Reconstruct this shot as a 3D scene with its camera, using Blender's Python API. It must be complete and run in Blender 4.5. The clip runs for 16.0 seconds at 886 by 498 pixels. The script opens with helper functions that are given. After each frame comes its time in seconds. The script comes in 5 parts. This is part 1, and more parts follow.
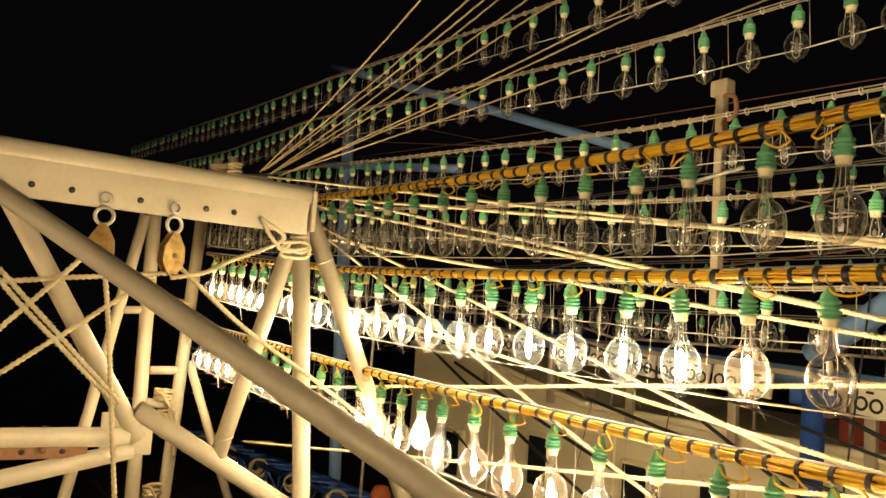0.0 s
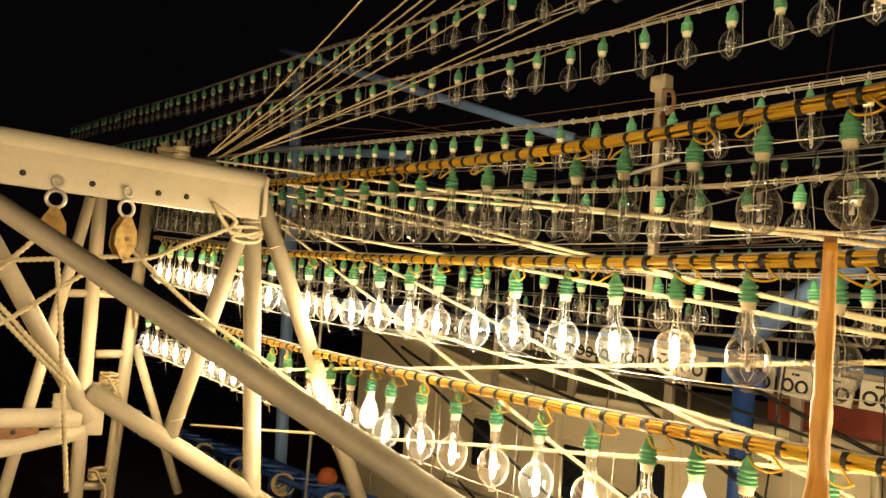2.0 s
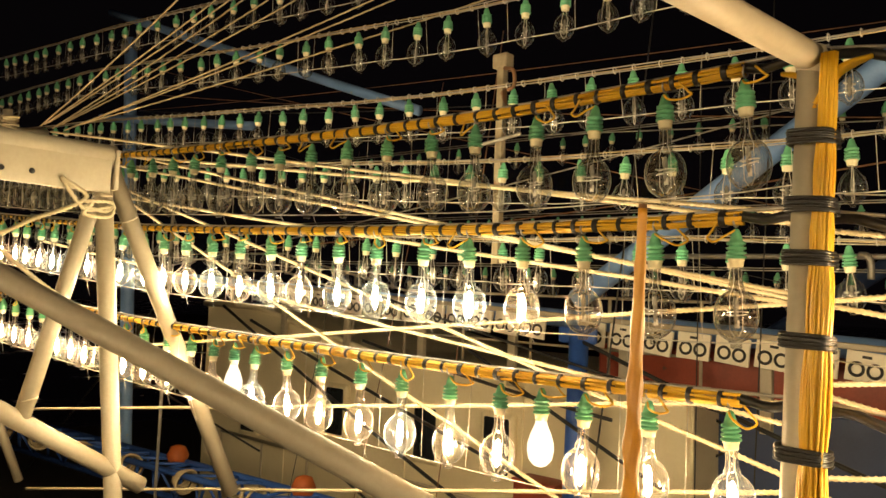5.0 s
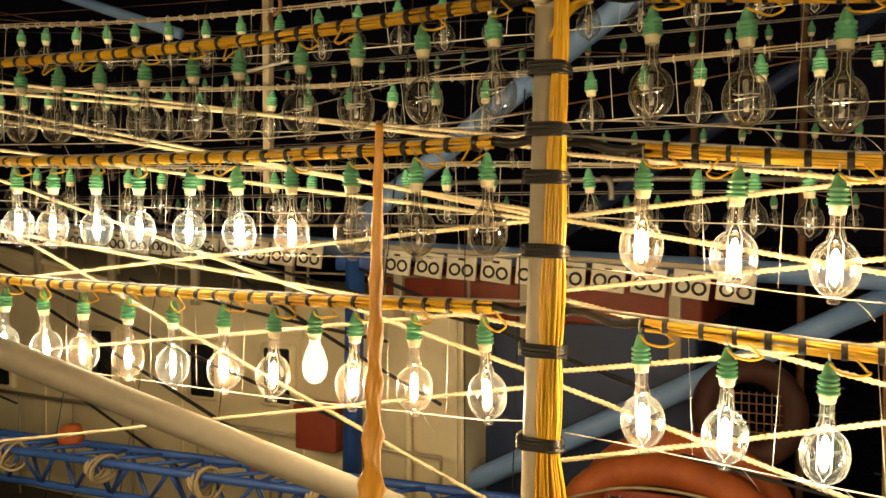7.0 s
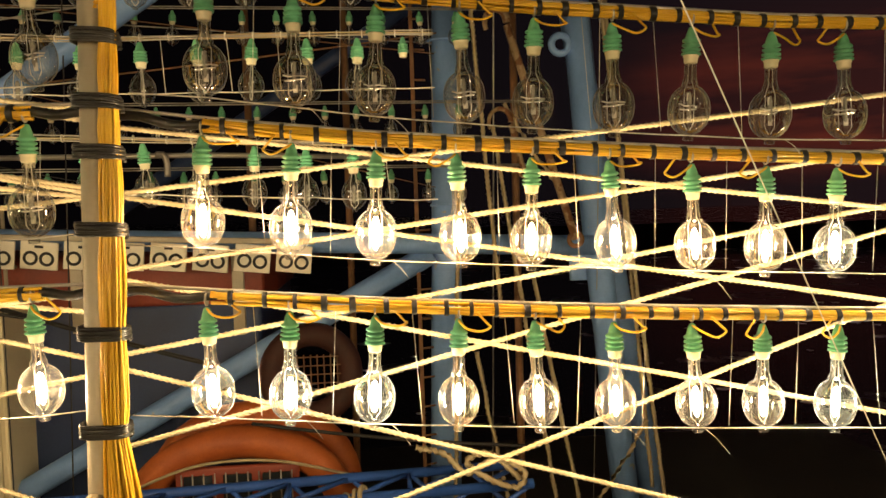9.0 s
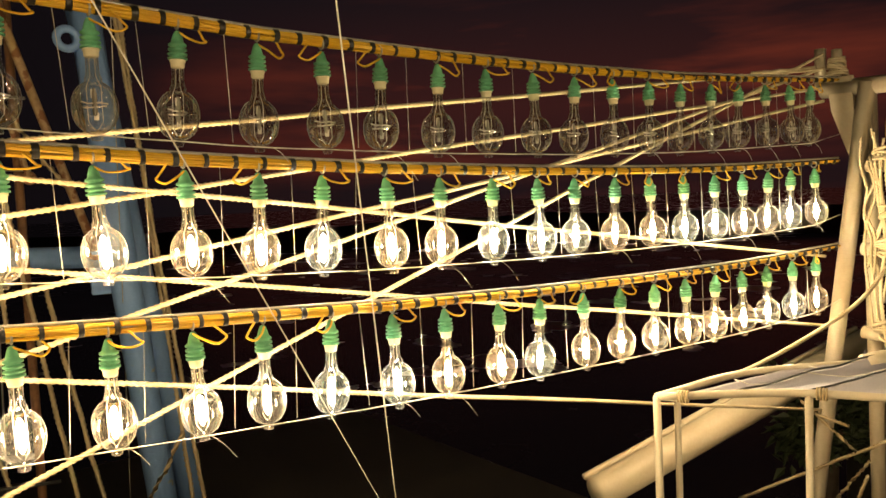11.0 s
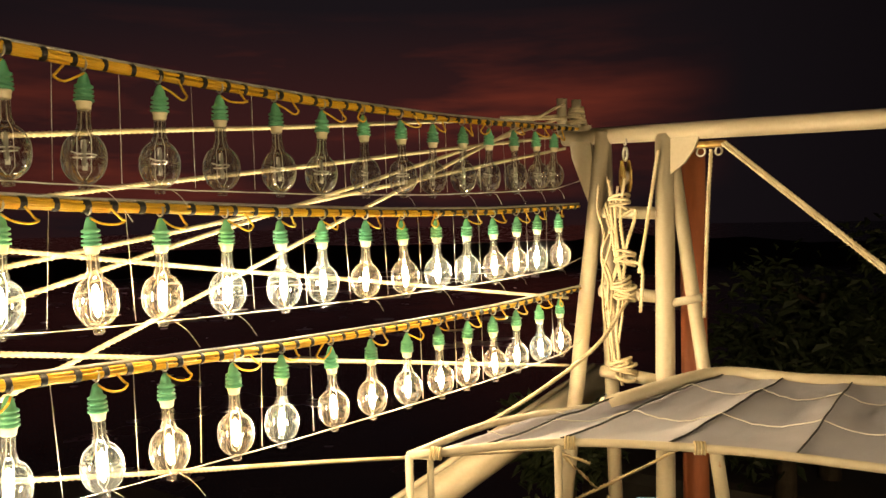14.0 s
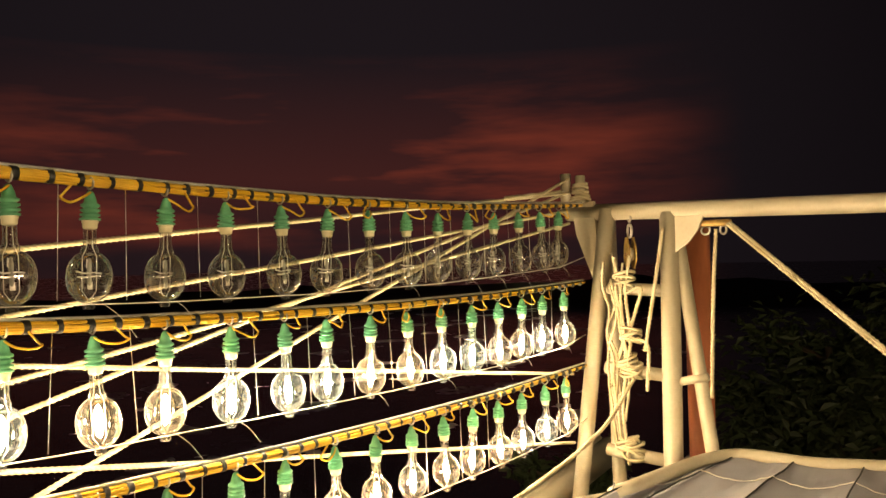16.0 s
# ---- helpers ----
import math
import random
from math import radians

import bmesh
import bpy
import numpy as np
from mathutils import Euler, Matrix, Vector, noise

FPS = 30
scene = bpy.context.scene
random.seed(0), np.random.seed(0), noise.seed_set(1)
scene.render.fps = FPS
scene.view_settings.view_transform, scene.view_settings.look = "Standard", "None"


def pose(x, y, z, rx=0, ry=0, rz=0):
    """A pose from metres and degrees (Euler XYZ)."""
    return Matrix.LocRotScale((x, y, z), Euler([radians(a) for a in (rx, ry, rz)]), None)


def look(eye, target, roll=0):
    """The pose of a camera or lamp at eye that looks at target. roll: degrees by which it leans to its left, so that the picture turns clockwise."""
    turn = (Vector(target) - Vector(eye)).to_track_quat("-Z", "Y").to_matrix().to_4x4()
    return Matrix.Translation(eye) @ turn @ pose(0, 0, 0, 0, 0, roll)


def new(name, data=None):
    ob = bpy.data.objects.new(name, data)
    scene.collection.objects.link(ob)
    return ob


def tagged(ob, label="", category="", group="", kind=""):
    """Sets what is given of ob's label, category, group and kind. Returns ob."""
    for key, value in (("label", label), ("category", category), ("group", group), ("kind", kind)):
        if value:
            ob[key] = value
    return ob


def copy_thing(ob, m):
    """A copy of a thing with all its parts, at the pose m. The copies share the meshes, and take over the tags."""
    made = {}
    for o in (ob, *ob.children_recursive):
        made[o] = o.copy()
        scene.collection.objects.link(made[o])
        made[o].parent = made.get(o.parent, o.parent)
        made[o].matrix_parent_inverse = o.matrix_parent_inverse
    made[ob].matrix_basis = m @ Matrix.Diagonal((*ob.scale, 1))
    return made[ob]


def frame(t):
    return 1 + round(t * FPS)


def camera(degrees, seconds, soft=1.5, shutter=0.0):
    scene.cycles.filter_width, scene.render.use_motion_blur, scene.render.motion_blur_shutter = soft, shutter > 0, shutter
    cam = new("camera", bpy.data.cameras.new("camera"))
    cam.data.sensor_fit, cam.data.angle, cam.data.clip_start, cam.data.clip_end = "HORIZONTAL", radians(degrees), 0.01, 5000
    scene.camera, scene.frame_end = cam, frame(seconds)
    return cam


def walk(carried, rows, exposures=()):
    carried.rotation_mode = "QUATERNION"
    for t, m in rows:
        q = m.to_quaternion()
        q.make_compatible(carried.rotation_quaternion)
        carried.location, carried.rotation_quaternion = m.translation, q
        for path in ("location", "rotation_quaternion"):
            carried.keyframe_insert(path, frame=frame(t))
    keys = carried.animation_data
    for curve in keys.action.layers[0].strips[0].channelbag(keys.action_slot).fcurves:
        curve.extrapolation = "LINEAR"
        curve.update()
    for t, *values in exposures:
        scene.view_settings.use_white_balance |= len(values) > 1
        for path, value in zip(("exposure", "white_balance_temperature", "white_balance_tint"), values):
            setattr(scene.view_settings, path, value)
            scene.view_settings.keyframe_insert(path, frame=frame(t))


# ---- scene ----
# ---- camera ----
cam = camera(58.3, 16.0)
PATH = [
    (0, (0.399, -1.751, 5.819), (-1.28, -0.683, 6.025), 4.0),
    (0.5, (0.404, -1.751, 5.816), (-1.269, -0.673, 6.013), 4.2),
    (1, (0.411, -1.769, 5.812), (-1.259, -0.684, 6.001), 4.2),
    (1.5, (0.44, -1.793, 5.811), (-1.21, -0.679, 5.997), 4.3),
    (2, (0.491, -1.823, 5.807), (-1.113, -0.642, 5.987), 4.1),
    (2.5, (0.541, -1.879, 5.795), (-1.058, -0.69, 5.967), 4.0),
    (3, (0.557, -1.936, 5.79), (-0.939, -0.622, 5.969), 2.9),
    (5.5, (0.589, -1.988, 5.779), (-0.699, -0.461, 5.88), 1.6),
    (6, (0.596, -1.996, 5.773), (-0.558, -0.363, 5.837), 0.7),
    (6.5, (0.62, -2.011, 5.771), (-0.319, -0.245, 5.809), -0.0),
    (7, (0.652, -2.034, 5.762), (-0.235, -0.241, 5.726), -0.1),
    (7.5, (0.668, -2.055, 5.756), (-0.01, -0.176, 5.67), -0.0),
    (8, (0.663, -2.08, 5.752), (0.248, -0.126, 5.663), -1.0),
    (8.5, (0.647, -2.092, 5.758), (0.551, -0.097, 5.655), -1.9),
    (9, (0.658, -2.093, 5.755), (0.818, -0.103, 5.643), -1.8),
    (9.5, (0.683, -2.105, 5.753), (1.239, -0.188, 5.638), -1.9),
    (10, (0.711, -2.109, 5.752), (1.568, -0.306, 5.642), -2.1),
    (10.2, (0.716, -2.113, 5.75), (1.654, -0.35, 5.636), -2.4),
    (12.5, (0.955, -2.051, 5.754), (2.441, -0.722, 5.590), -0.6),
    (13, (0.984, -2.007, 5.743), (2.535, -0.754, 5.583), -0.6),
    (13.5, (0.990, -1.956, 5.759), (2.613, -0.795, 5.620), -1.1),
    (14, (1.007, -1.940, 5.787), (2.629, -0.773, 5.708), -1.3),
    (14.5, (1.025, -1.928, 5.826), (2.637, -0.747, 5.750), -1.2),
    (15, (1.036, -1.916, 5.886), (2.641, -0.725, 5.803), -1.3),
    (15.5, (1.023, -1.923, 5.951), (2.645, -0.753, 5.936), -0.8),
    (16, (1.018, -1.922, 5.989), (2.640, -0.752, 6.010), -1.4),
]
walk(cam, [(t, look(eye, target, roll)) for t, eye, target, roll in PATH], [(0.0, 0.22), (3.0, 0.15), (5.5, 0.06), (8.0, -0.14), (10.0, -0.05), (12.5, 0.04), (14.5, 0.18), (16.0, 0.34)])

# ---- light ----
world = bpy.data.worlds.new("night")
scene.world = world
world.use_nodes = True
wn, wl = world.node_tree.nodes, world.node_tree.links
wn.clear()


def wnode(kind, **kw):
    n = wn.new(kind)
    for k, v in kw.items():
        n.inputs[k].default_value = v
    return n


w_out = wn.new("ShaderNodeOutputWorld")
w_bg = wnode("ShaderNodeBackground", Strength=1.0)
w_tc = wn.new("ShaderNodeTexCoord")
w_map = wn.new("ShaderNodeMapping")
w_map.inputs["Scale"].default_value = (1.6, 1.6, 11.0)
w_noise = wnode("ShaderNodeTexNoise", Scale=1.3, Detail=5.0, Roughness=0.55)
w_sep = wn.new("ShaderNodeSeparateXYZ")
w_band = wn.new("ShaderNodeValToRGB")          # height of the afterglow over the horizon
w_band.color_ramp.elements[0].position, w_band.color_ramp.elements[0].color = 0.505, (0.15, 0.15, 0.15, 1)
w_band.color_ramp.elements[1].position, w_band.color_ramp.elements[1].color = 0.625, (0, 0, 0, 1)
w_mid = w_band.color_ramp.elements.new(0.55)
w_mid.color = (1, 1, 1, 1)
w_half = wn.new("ShaderNodeMath")
w_half.operation = "MULTIPLY_ADD"
w_half.inputs[1].default_value, w_half.inputs[2].default_value = 0.5, 0.5
w_cloud = wn.new("ShaderNodeValToRGB")
w_cloud.color_ramp.elements[0].position, w_cloud.color_ramp.elements[0].color = 0.42, (0.10, 0.10, 0.10, 1)
w_cloud.color_ramp.elements[1].position, w_cloud.color_ramp.elements[1].color = 0.72, (1, 1, 1, 1)
w_dir = wn.new("ShaderNodeVectorMath")          # the west, where the glow stands
w_dir.operation = "DOT_PRODUCT"
w_dir.inputs[1].default_value = (0.70, 0.70, 0.12)
w_side = wn.new("ShaderNodeValToRGB")
w_side.color_ramp.elements[0].position, w_side.color_ramp.elements[0].color = 0.86, (0, 0, 0, 1)
w_side.color_ramp.elements[1].position, w_side.color_ramp.elements[1].color = 1.0, (1, 1, 1, 1)
w_side.color_ramp.interpolation = "EASE"
w_m1, w_m2 = wn.new("ShaderNodeMath"), wn.new("ShaderNodeMath")
w_m1.operation = w_m2.operation = "MULTIPLY"
w_mix = wn.new("ShaderNodeMix")
w_mix.data_type = "RGBA"
w_mix.inputs["A"].default_value = (0.0030, 0.0021, 0.0025, 1)
w_mix.inputs["B"].default_value = (0.30, 0.046, 0.019, 1)
w_wide = wn.new("ShaderNodeValToRGB")          # the last light of dusk round the glow, black sky away from it
w_wide.color_ramp.elements[0].position, w_wide.color_ramp.elements[0].color = 0.66, (0.0016, 0.0012, 0.0014, 1)
w_wide.color_ramp.elements[1].position, w_wide.color_ramp.elements[1].color = 1.0, (0.0095, 0.0066, 0.0082, 1)
wl.new(w_dir.outputs["Value"], w_wide.inputs["Fac"])
wl.new(w_wide.outputs["Color"], w_mix.inputs["A"])
wl.new(w_tc.outputs["Generated"], w_map.inputs["Vector"])
wl.new(w_map.outputs["Vector"], w_noise.inputs["Vector"])
wl.new(w_tc.outputs["Generated"], w_sep.inputs["Vector"])
wl.new(w_sep.outputs["Z"], w_half.inputs[0])
wl.new(w_half.outputs[0], w_band.inputs["Fac"])
wl.new(w_noise.outputs["Fac"], w_cloud.inputs["Fac"])
wl.new(w_tc.outputs["Generated"], w_dir.inputs[0])
wl.new(w_dir.outputs["Value"], w_side.inputs["Fac"])
wl.new(w_band.outputs["Color"], w_m1.inputs[0])
wl.new(w_cloud.outputs["Color"], w_m1.inputs[1])
wl.new(w_m1.outputs[0], w_m2.inputs[0])
wl.new(w_side.outputs["Color"], w_m2.inputs[1])
wl.new(w_m2.outputs[0], w_mix.inputs["Factor"])
wl.new(w_mix.outputs["Result"], w_bg.inputs["Color"])
wl.new(w_bg.outputs[0], w_out.inputs["Surface"])
scene.cycles.transparent_max_bounces = 32

LAMP_POWER = 720.0          # emission of a burning arc tube


# ---- materials ----
def material(name, base, rough=0.5, metal=0.0, dark=None, grain=40.0, stain=3.0, bump=0.1, amount=0.5, rust=None, rust_at=0.68, coords="Object", spread=0.0, stretch=(1, 1, 1)):
    """A painted or raw surface: two colours mixed by a stain noise and a fine grain, worn spots, fine relief."""
    m = bpy.data.materials.new(name)
    m.use_nodes = True
    n, l = m.node_tree.nodes, m.node_tree.links
    b = n["Principled BSDF"]
    dark = dark or tuple(c * 0.7 for c in base)
    tc, mp = n.new("ShaderNodeTexCoord"), n.new("ShaderNodeMapping")
    mp.inputs["Scale"].default_value = stretch
    l.new(tc.outputs[coords], mp.inputs["Vector"])
    big, fine = n.new("ShaderNodeTexNoise"), n.new("ShaderNodeTexNoise")
    big.inputs["Scale"].default_value, big.inputs["Detail"].default_value = stain, 5.0
    fine.inputs["Scale"].default_value, fine.inputs["Detail"].default_value = grain, 4.0
    l.new(mp.outputs["Vector"], big.inputs["Vector"])
    l.new(mp.outputs["Vector"], fine.inputs["Vector"])
    add = n.new("ShaderNodeMath")
    add.operation = "MULTIPLY_ADD"
    add.inputs[1].default_value = 0.35
    l.new(fine.outputs["Fac"], add.inputs[0])
    l.new(big.outputs["Fac"], add.inputs[2])
    ramp = n.new("ShaderNodeValToRGB")
    ramp.color_ramp.elements[0].position, ramp.color_ramp.elements[0].color = 0.45, (*dark, 1)
    ramp.color_ramp.elements[1].position, ramp.color_ramp.elements[1].color = 0.45 + amount, (*base, 1)
    l.new(add.outputs[0], ramp.inputs["Fac"])
    colour = ramp.outputs["Color"]
    if spread:
        info, hsv, mr = n.new("ShaderNodeObjectInfo"), n.new("ShaderNodeHueSaturation"), n.new("ShaderNodeMapRange")
        mr.inputs["To Min"].default_value, mr.inputs["To Max"].default_value = 1 - spread, 1 + spread
        l.new(info.outputs["Random"], mr.inputs["Value"])
        l.new(mr.outputs["Result"], hsv.inputs["Value"])
        l.new(colour, hsv.inputs["Color"])
        colour = hsv.outputs["Color"]
    if rust:
        spot, rr, mix = n.new("ShaderNodeTexNoise"), n.new("ShaderNodeValToRGB"), n.new("ShaderNodeMix")
        mix.data_type = "RGBA"
        spot.inputs["Scale"].default_value, spot.inputs["Detail"].default_value = 9.0, 8.0
        rr.color_ramp.elements[0].position, rr.color_ramp.elements[1].position = rust_at, rust_at + 0.05
        l.new(mp.outputs["Vector"], spot.inputs["Vector"])
        l.new(spot.outputs["Fac"], rr.inputs["Fac"])
        l.new(rr.outputs["Color"], mix.inputs["Factor"])
        l.new(colour, mix.inputs["A"])
        mix.inputs["B"].default_value = (*rust, 1)
        colour = mix.outputs["Result"]
    l.new(colour, b.inputs["Base Color"])
    b.inputs["Metallic"].default_value = metal
    rg = n.new("ShaderNodeMapRange")
    rg.inputs["To Min"].default_value, rg.inputs["To Max"].default_value = max(rough - 0.1, 0.03), min(rough + 0.15, 1)
    l.new(big.outputs["Fac"], rg.inputs["Value"])
    l.new(rg.outputs["Result"], b.inputs["Roughness"])
    if bump:
        bp = n.new("ShaderNodeBump")
        bp.inputs["Strength"].default_value, bp.inputs["Distance"].default_value = bump, 0.004
        l.new(fine.outputs["Fac"], bp.inputs["Height"])
        l.new(bp.outputs["Normal"], b.inputs["Normal"])
    return m


def glass_material(name, tint=(1, 1, 1), gain=1.0, rough=0.02, bloom_scatter=0.0):
    """Thin clear glass: lets light through and mirrors at glancing angles."""
    m = bpy.data.materials.new(name)
    m.use_nodes = True
    n, l = m.node_tree.nodes, m.node_tree.links
    n.remove(n["Principled BSDF"])
    tr, gl, mx, lw, mr = n.new("ShaderNodeBsdfTransparent"), n.new("ShaderNodeBsdfGlossy"), n.new("ShaderNodeMixShader"), n.new("ShaderNodeLayerWeight"), n.new("ShaderNodeMapRange")
    tr.inputs["Color"].default_value = (*tint, 1)
    gl.inputs["Roughness"].default_value = rough
    lw.inputs["Blend"].default_value = 0.30
    mr.inputs["To Min"].default_value, mr.inputs["To Max"].default_value = 0.035 * gain, 0.85
    l.new(lw.outputs["Facing"], mr.inputs["Value"])
    pw = n.new("ShaderNodeMath")
    pw.operation = "POWER"
    pw.inputs[1].default_value = 1.7
    l.new(lw.outputs["Facing"], pw.inputs[0])
    l.new(pw.outputs[0], mr.inputs["Value"])
    l.new(mr.outputs["Result"], mx.inputs["Fac"])
    l.new(tr.outputs[0], mx.inputs[1])
    l.new(gl.outputs[0], mx.inputs[2])
    # a broad gloss lobe along the rim
    g2, mg, p2, mm = n.new("ShaderNodeBsdfGlossy"), n.new("ShaderNodeMixShader"), n.new("ShaderNodeMath"), n.new("ShaderNodeMath")
    g2.inputs["Roughness"].default_value = 0.5
    p2.operation, mm.operation = "POWER", "MULTIPLY"
    p2.inputs[1].default_value, mm.inputs[1].default_value = 3.1, 1.0
    l.new(lw.outputs["Facing"], p2.inputs[0])
    l.new(p2.outputs[0], mm.inputs[0])
    l.new(mm.outputs[0], mg.inputs["Fac"])
    l.new(mx.outputs[0], mg.inputs[1])
    l.new(g2.outputs[0], mg.inputs[2])
    mx = last = mg
    if bloom_scatter:          # a little scatter mixed into the clear glass imitates bloom round the arcs
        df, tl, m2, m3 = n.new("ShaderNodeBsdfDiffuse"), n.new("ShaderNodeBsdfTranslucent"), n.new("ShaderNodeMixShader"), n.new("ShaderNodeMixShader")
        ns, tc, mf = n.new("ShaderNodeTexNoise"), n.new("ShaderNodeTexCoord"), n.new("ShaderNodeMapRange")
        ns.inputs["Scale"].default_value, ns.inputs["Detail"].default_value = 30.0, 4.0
        mf.inputs["To Min"].default_value, mf.inputs["To Max"].default_value = 0.3 * bloom_scatter, 1.7 * bloom_scatter
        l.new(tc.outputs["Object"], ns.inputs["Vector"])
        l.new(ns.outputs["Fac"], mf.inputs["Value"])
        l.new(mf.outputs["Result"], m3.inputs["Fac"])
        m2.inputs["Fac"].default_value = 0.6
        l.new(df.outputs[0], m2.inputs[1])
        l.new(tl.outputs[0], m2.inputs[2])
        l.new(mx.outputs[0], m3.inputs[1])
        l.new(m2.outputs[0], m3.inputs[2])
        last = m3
    l.new(last.outputs[0], n["Material Output"].inputs["Surface"])
    return m


def glow_material(name, colour, power):
    m = bpy.data.materials.new(name)
    m.use_nodes = True
    n, l = m.node_tree.nodes, m.node_tree.links
    n.remove(n["Principled BSDF"])
    e = n.new("ShaderNodeEmission")
    e.inputs["Color"].default_value, e.inputs["Strength"].default_value = (*colour, 1), power
    l.new(e.outputs[0], n["Material Output"].inputs["Surface"])
    return m


CREAM = material("cream_paint", (0.47, 0.42, 0.32), 0.38, dark=(0.37, 0.32, 0.23), grain=60, stain=2.5, bump=0.08, rust=(0.30, 0.14, 0.05), rust_at=0.74)
ROPE = material("rope_fibre", (0.54, 0.47, 0.33), 0.85, dark=(0.33, 0.27, 0.16), grain=260, stain=7, bump=0.5)
OLD_ROPE = material("old_rope_fibre", (0.50, 0.42, 0.27), 0.9, dark=(0.36, 0.28, 0.16), grain=220, stain=9, bump=0.5)
GREYED = material("greyed_cream_paint", (0.46, 0.425, 0.34), 0.42, dark=(0.36, 0.325, 0.25), grain=60, stain=2.2, bump=0.08, rust=(0.26, 0.13, 0.06), rust_at=0.76)
# darker than the post's paint: the shade on the brace is in the colour
BRACE = material("shaded_grey_paint", (0.33, 0.295, 0.23), 0.5, dark=(0.24, 0.21, 0.16), grain=60, stain=2.2, bump=0.08)
OLD_CREAM = material("weathered_cream_paint", (0.46, 0.40, 0.28), 0.6, dark=(0.24, 0.19, 0.12), grain=45, stain=5, bump=0.25, rust=(0.20, 0.10, 0.05), rust_at=0.62)
DEEP_BLUE = material("deep_blue_paint", (0.038, 0.12, 0.47), 0.45, dark=(0.022, 0.07, 0.30), grain=40, stain=3, bump=0.12, rust=(0.30, 0.28, 0.26), rust_at=0.74)
YELLOW = material("yellow_cable_sheath", (0.74, 0.46, 0.020), 0.4, dark=(0.55, 0.30, 0.010), grain=30, stain=6, bump=0.05)
TAPE = material("black_tape", (0.020, 0.019, 0.020), 0.35, dark=(0.008, 0.008, 0.009), grain=90, stain=14, bump=0.25)
GREEN = material("green_plastic", (0.14, 0.43, 0.25), 0.42, dark=(0.08, 0.30, 0.16), grain=50, stain=12, bump=0.1, spread=0.22)
COLLAR = material("cream_ceramic", (0.80, 0.74, 0.55), 0.4, dark=(0.66, 0.58, 0.40), grain=60, stain=20, bump=0.05)
STEEL = material("bright_wire", (0.92, 0.90, 0.85), 0.3, 0.25, dark=(0.75, 0.72, 0.66), grain=90, stain=20)
LINE = material("nylon_line", (0.75, 0.72, 0.66), 0.5, dark=(0.55, 0.52, 0.45), grain=90, stain=10, bump=0)
QUARTZ = glass_material("clear_quartz", (1, 1, 1), 1.5, 0.08)
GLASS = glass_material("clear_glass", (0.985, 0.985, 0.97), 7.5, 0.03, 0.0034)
BURNER = material("unlit_burner", (0.40, 0.385, 0.35), 0.2, dark=(0.28, 0.27, 0.24), grain=60, stain=30)
BURNING = [glow_material("burning_arc_warm", (1.0, 0.63, 0.29), LAMP_POWER), glow_material("burning_arc", (1.0, 0.71, 0.38), LAMP_POWER), glow_material("burning_arc_cool", (0.92, 0.82, 0.52), LAMP_POWER)]
# unlit glass: the emission stands in for light from the lamps around it
FROSTED = glow_material("unlit_frosted_glass_glow", (1.0, 0.84, 0.60), 1.7)
BLUE = material("blue_paint", (0.27, 0.46, 0.86), 0.45, dark=(0.18, 0.33, 0.68), grain=40, stain=2.2, bump=0.12, rust=(0.42, 0.40, 0.36), rust_at=0.70)
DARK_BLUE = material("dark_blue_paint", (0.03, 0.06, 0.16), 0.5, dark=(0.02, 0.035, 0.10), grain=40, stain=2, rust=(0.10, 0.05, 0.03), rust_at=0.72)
WHITE = material("white_house_paint", (0.88, 0.79, 0.56), 0.5, dark=(0.77, 0.67, 0.44), grain=30, stain=1.3, bump=0.06, rust=(0.34, 0.17, 0.07), rust_at=0.76)
RED = material("red_brown_paint", (0.33, 0.06, 0.03), 0.5, dark=(0.20, 0.035, 0.02), grain=40, stain=3, rust=(0.12, 0.06, 0.04), rust_at=0.7)
MAROON = material("maroon_rubber", (0.065, 0.018, 0.012), 0.7, dark=(0.035, 0.012, 0.009), grain=60, stain=6, bump=0.2)
ORANGE = material("orange_canvas", (0.50, 0.13, 0.025), 0.6, dark=(0.32, 0.07, 0.015), grain=60, stain=4, bump=0.2)
OCHRE = material("ochre_sheet", (0.56, 0.270, 0.014), 0.40, dark=(0.28, 0.105, 0.005), grain=70, stain=22, bump=0.9, stretch=(1, 1, 0.25))
RUST_POLE = material("red_lead_pole", (0.40, 0.13, 0.05), 0.6, dark=(0.24, 0.07, 0.03), grain=50, stain=5, bump=0.3, stretch=(1, 1, 0.3))
CANVAS = material("grey_canvas", (0.44, 0.43, 0.49), 0.85, dark=(0.31, 0.30, 0.345), grain=160, stain=1.6, bump=0.3)
DARK = material("dark_rubber", (0.025, 0.024, 0.025), 0.6, dark=(0.012, 0.012, 0.012), grain=60, stain=8)
DUSK_GLASS = material("dark_window_glass", (0.02, 0.025, 0.03), 0.08, dark=(0.012, 0.014, 0.016), grain=3, stain=2, bump=0)
RUSTY = material("rusty_steel", (0.26, 0.13, 0.06), 0.75, dark=(0.12, 0.06, 0.03), grain=60, stain=10, bump=0.4)
BRASS = material("worn_brass", (0.46, 0.31, 0.09), 0.4, 0.5, dark=(0.16, 0.09, 0.03), grain=60, stain=18, bump=0.2)
GALV = material("galvanised_steel", (0.50, 0.48, 0.44), 0.45, 0.6, dark=(0.34, 0.32, 0.29), grain=50, stain=9, bump=0.1)
SEA = material("harbour_water", (0.075, 0.060, 0.055), 0.22, dark=(0.035, 0.029, 0.030), grain=2.0, stain=0.3, bump=0.6)
DECK = material("deck_paint", (0.070, 0.060, 0.052), 0.55, dark=(0.040, 0.034, 0.030), grain=30, stain=1.5, bump=0.2)
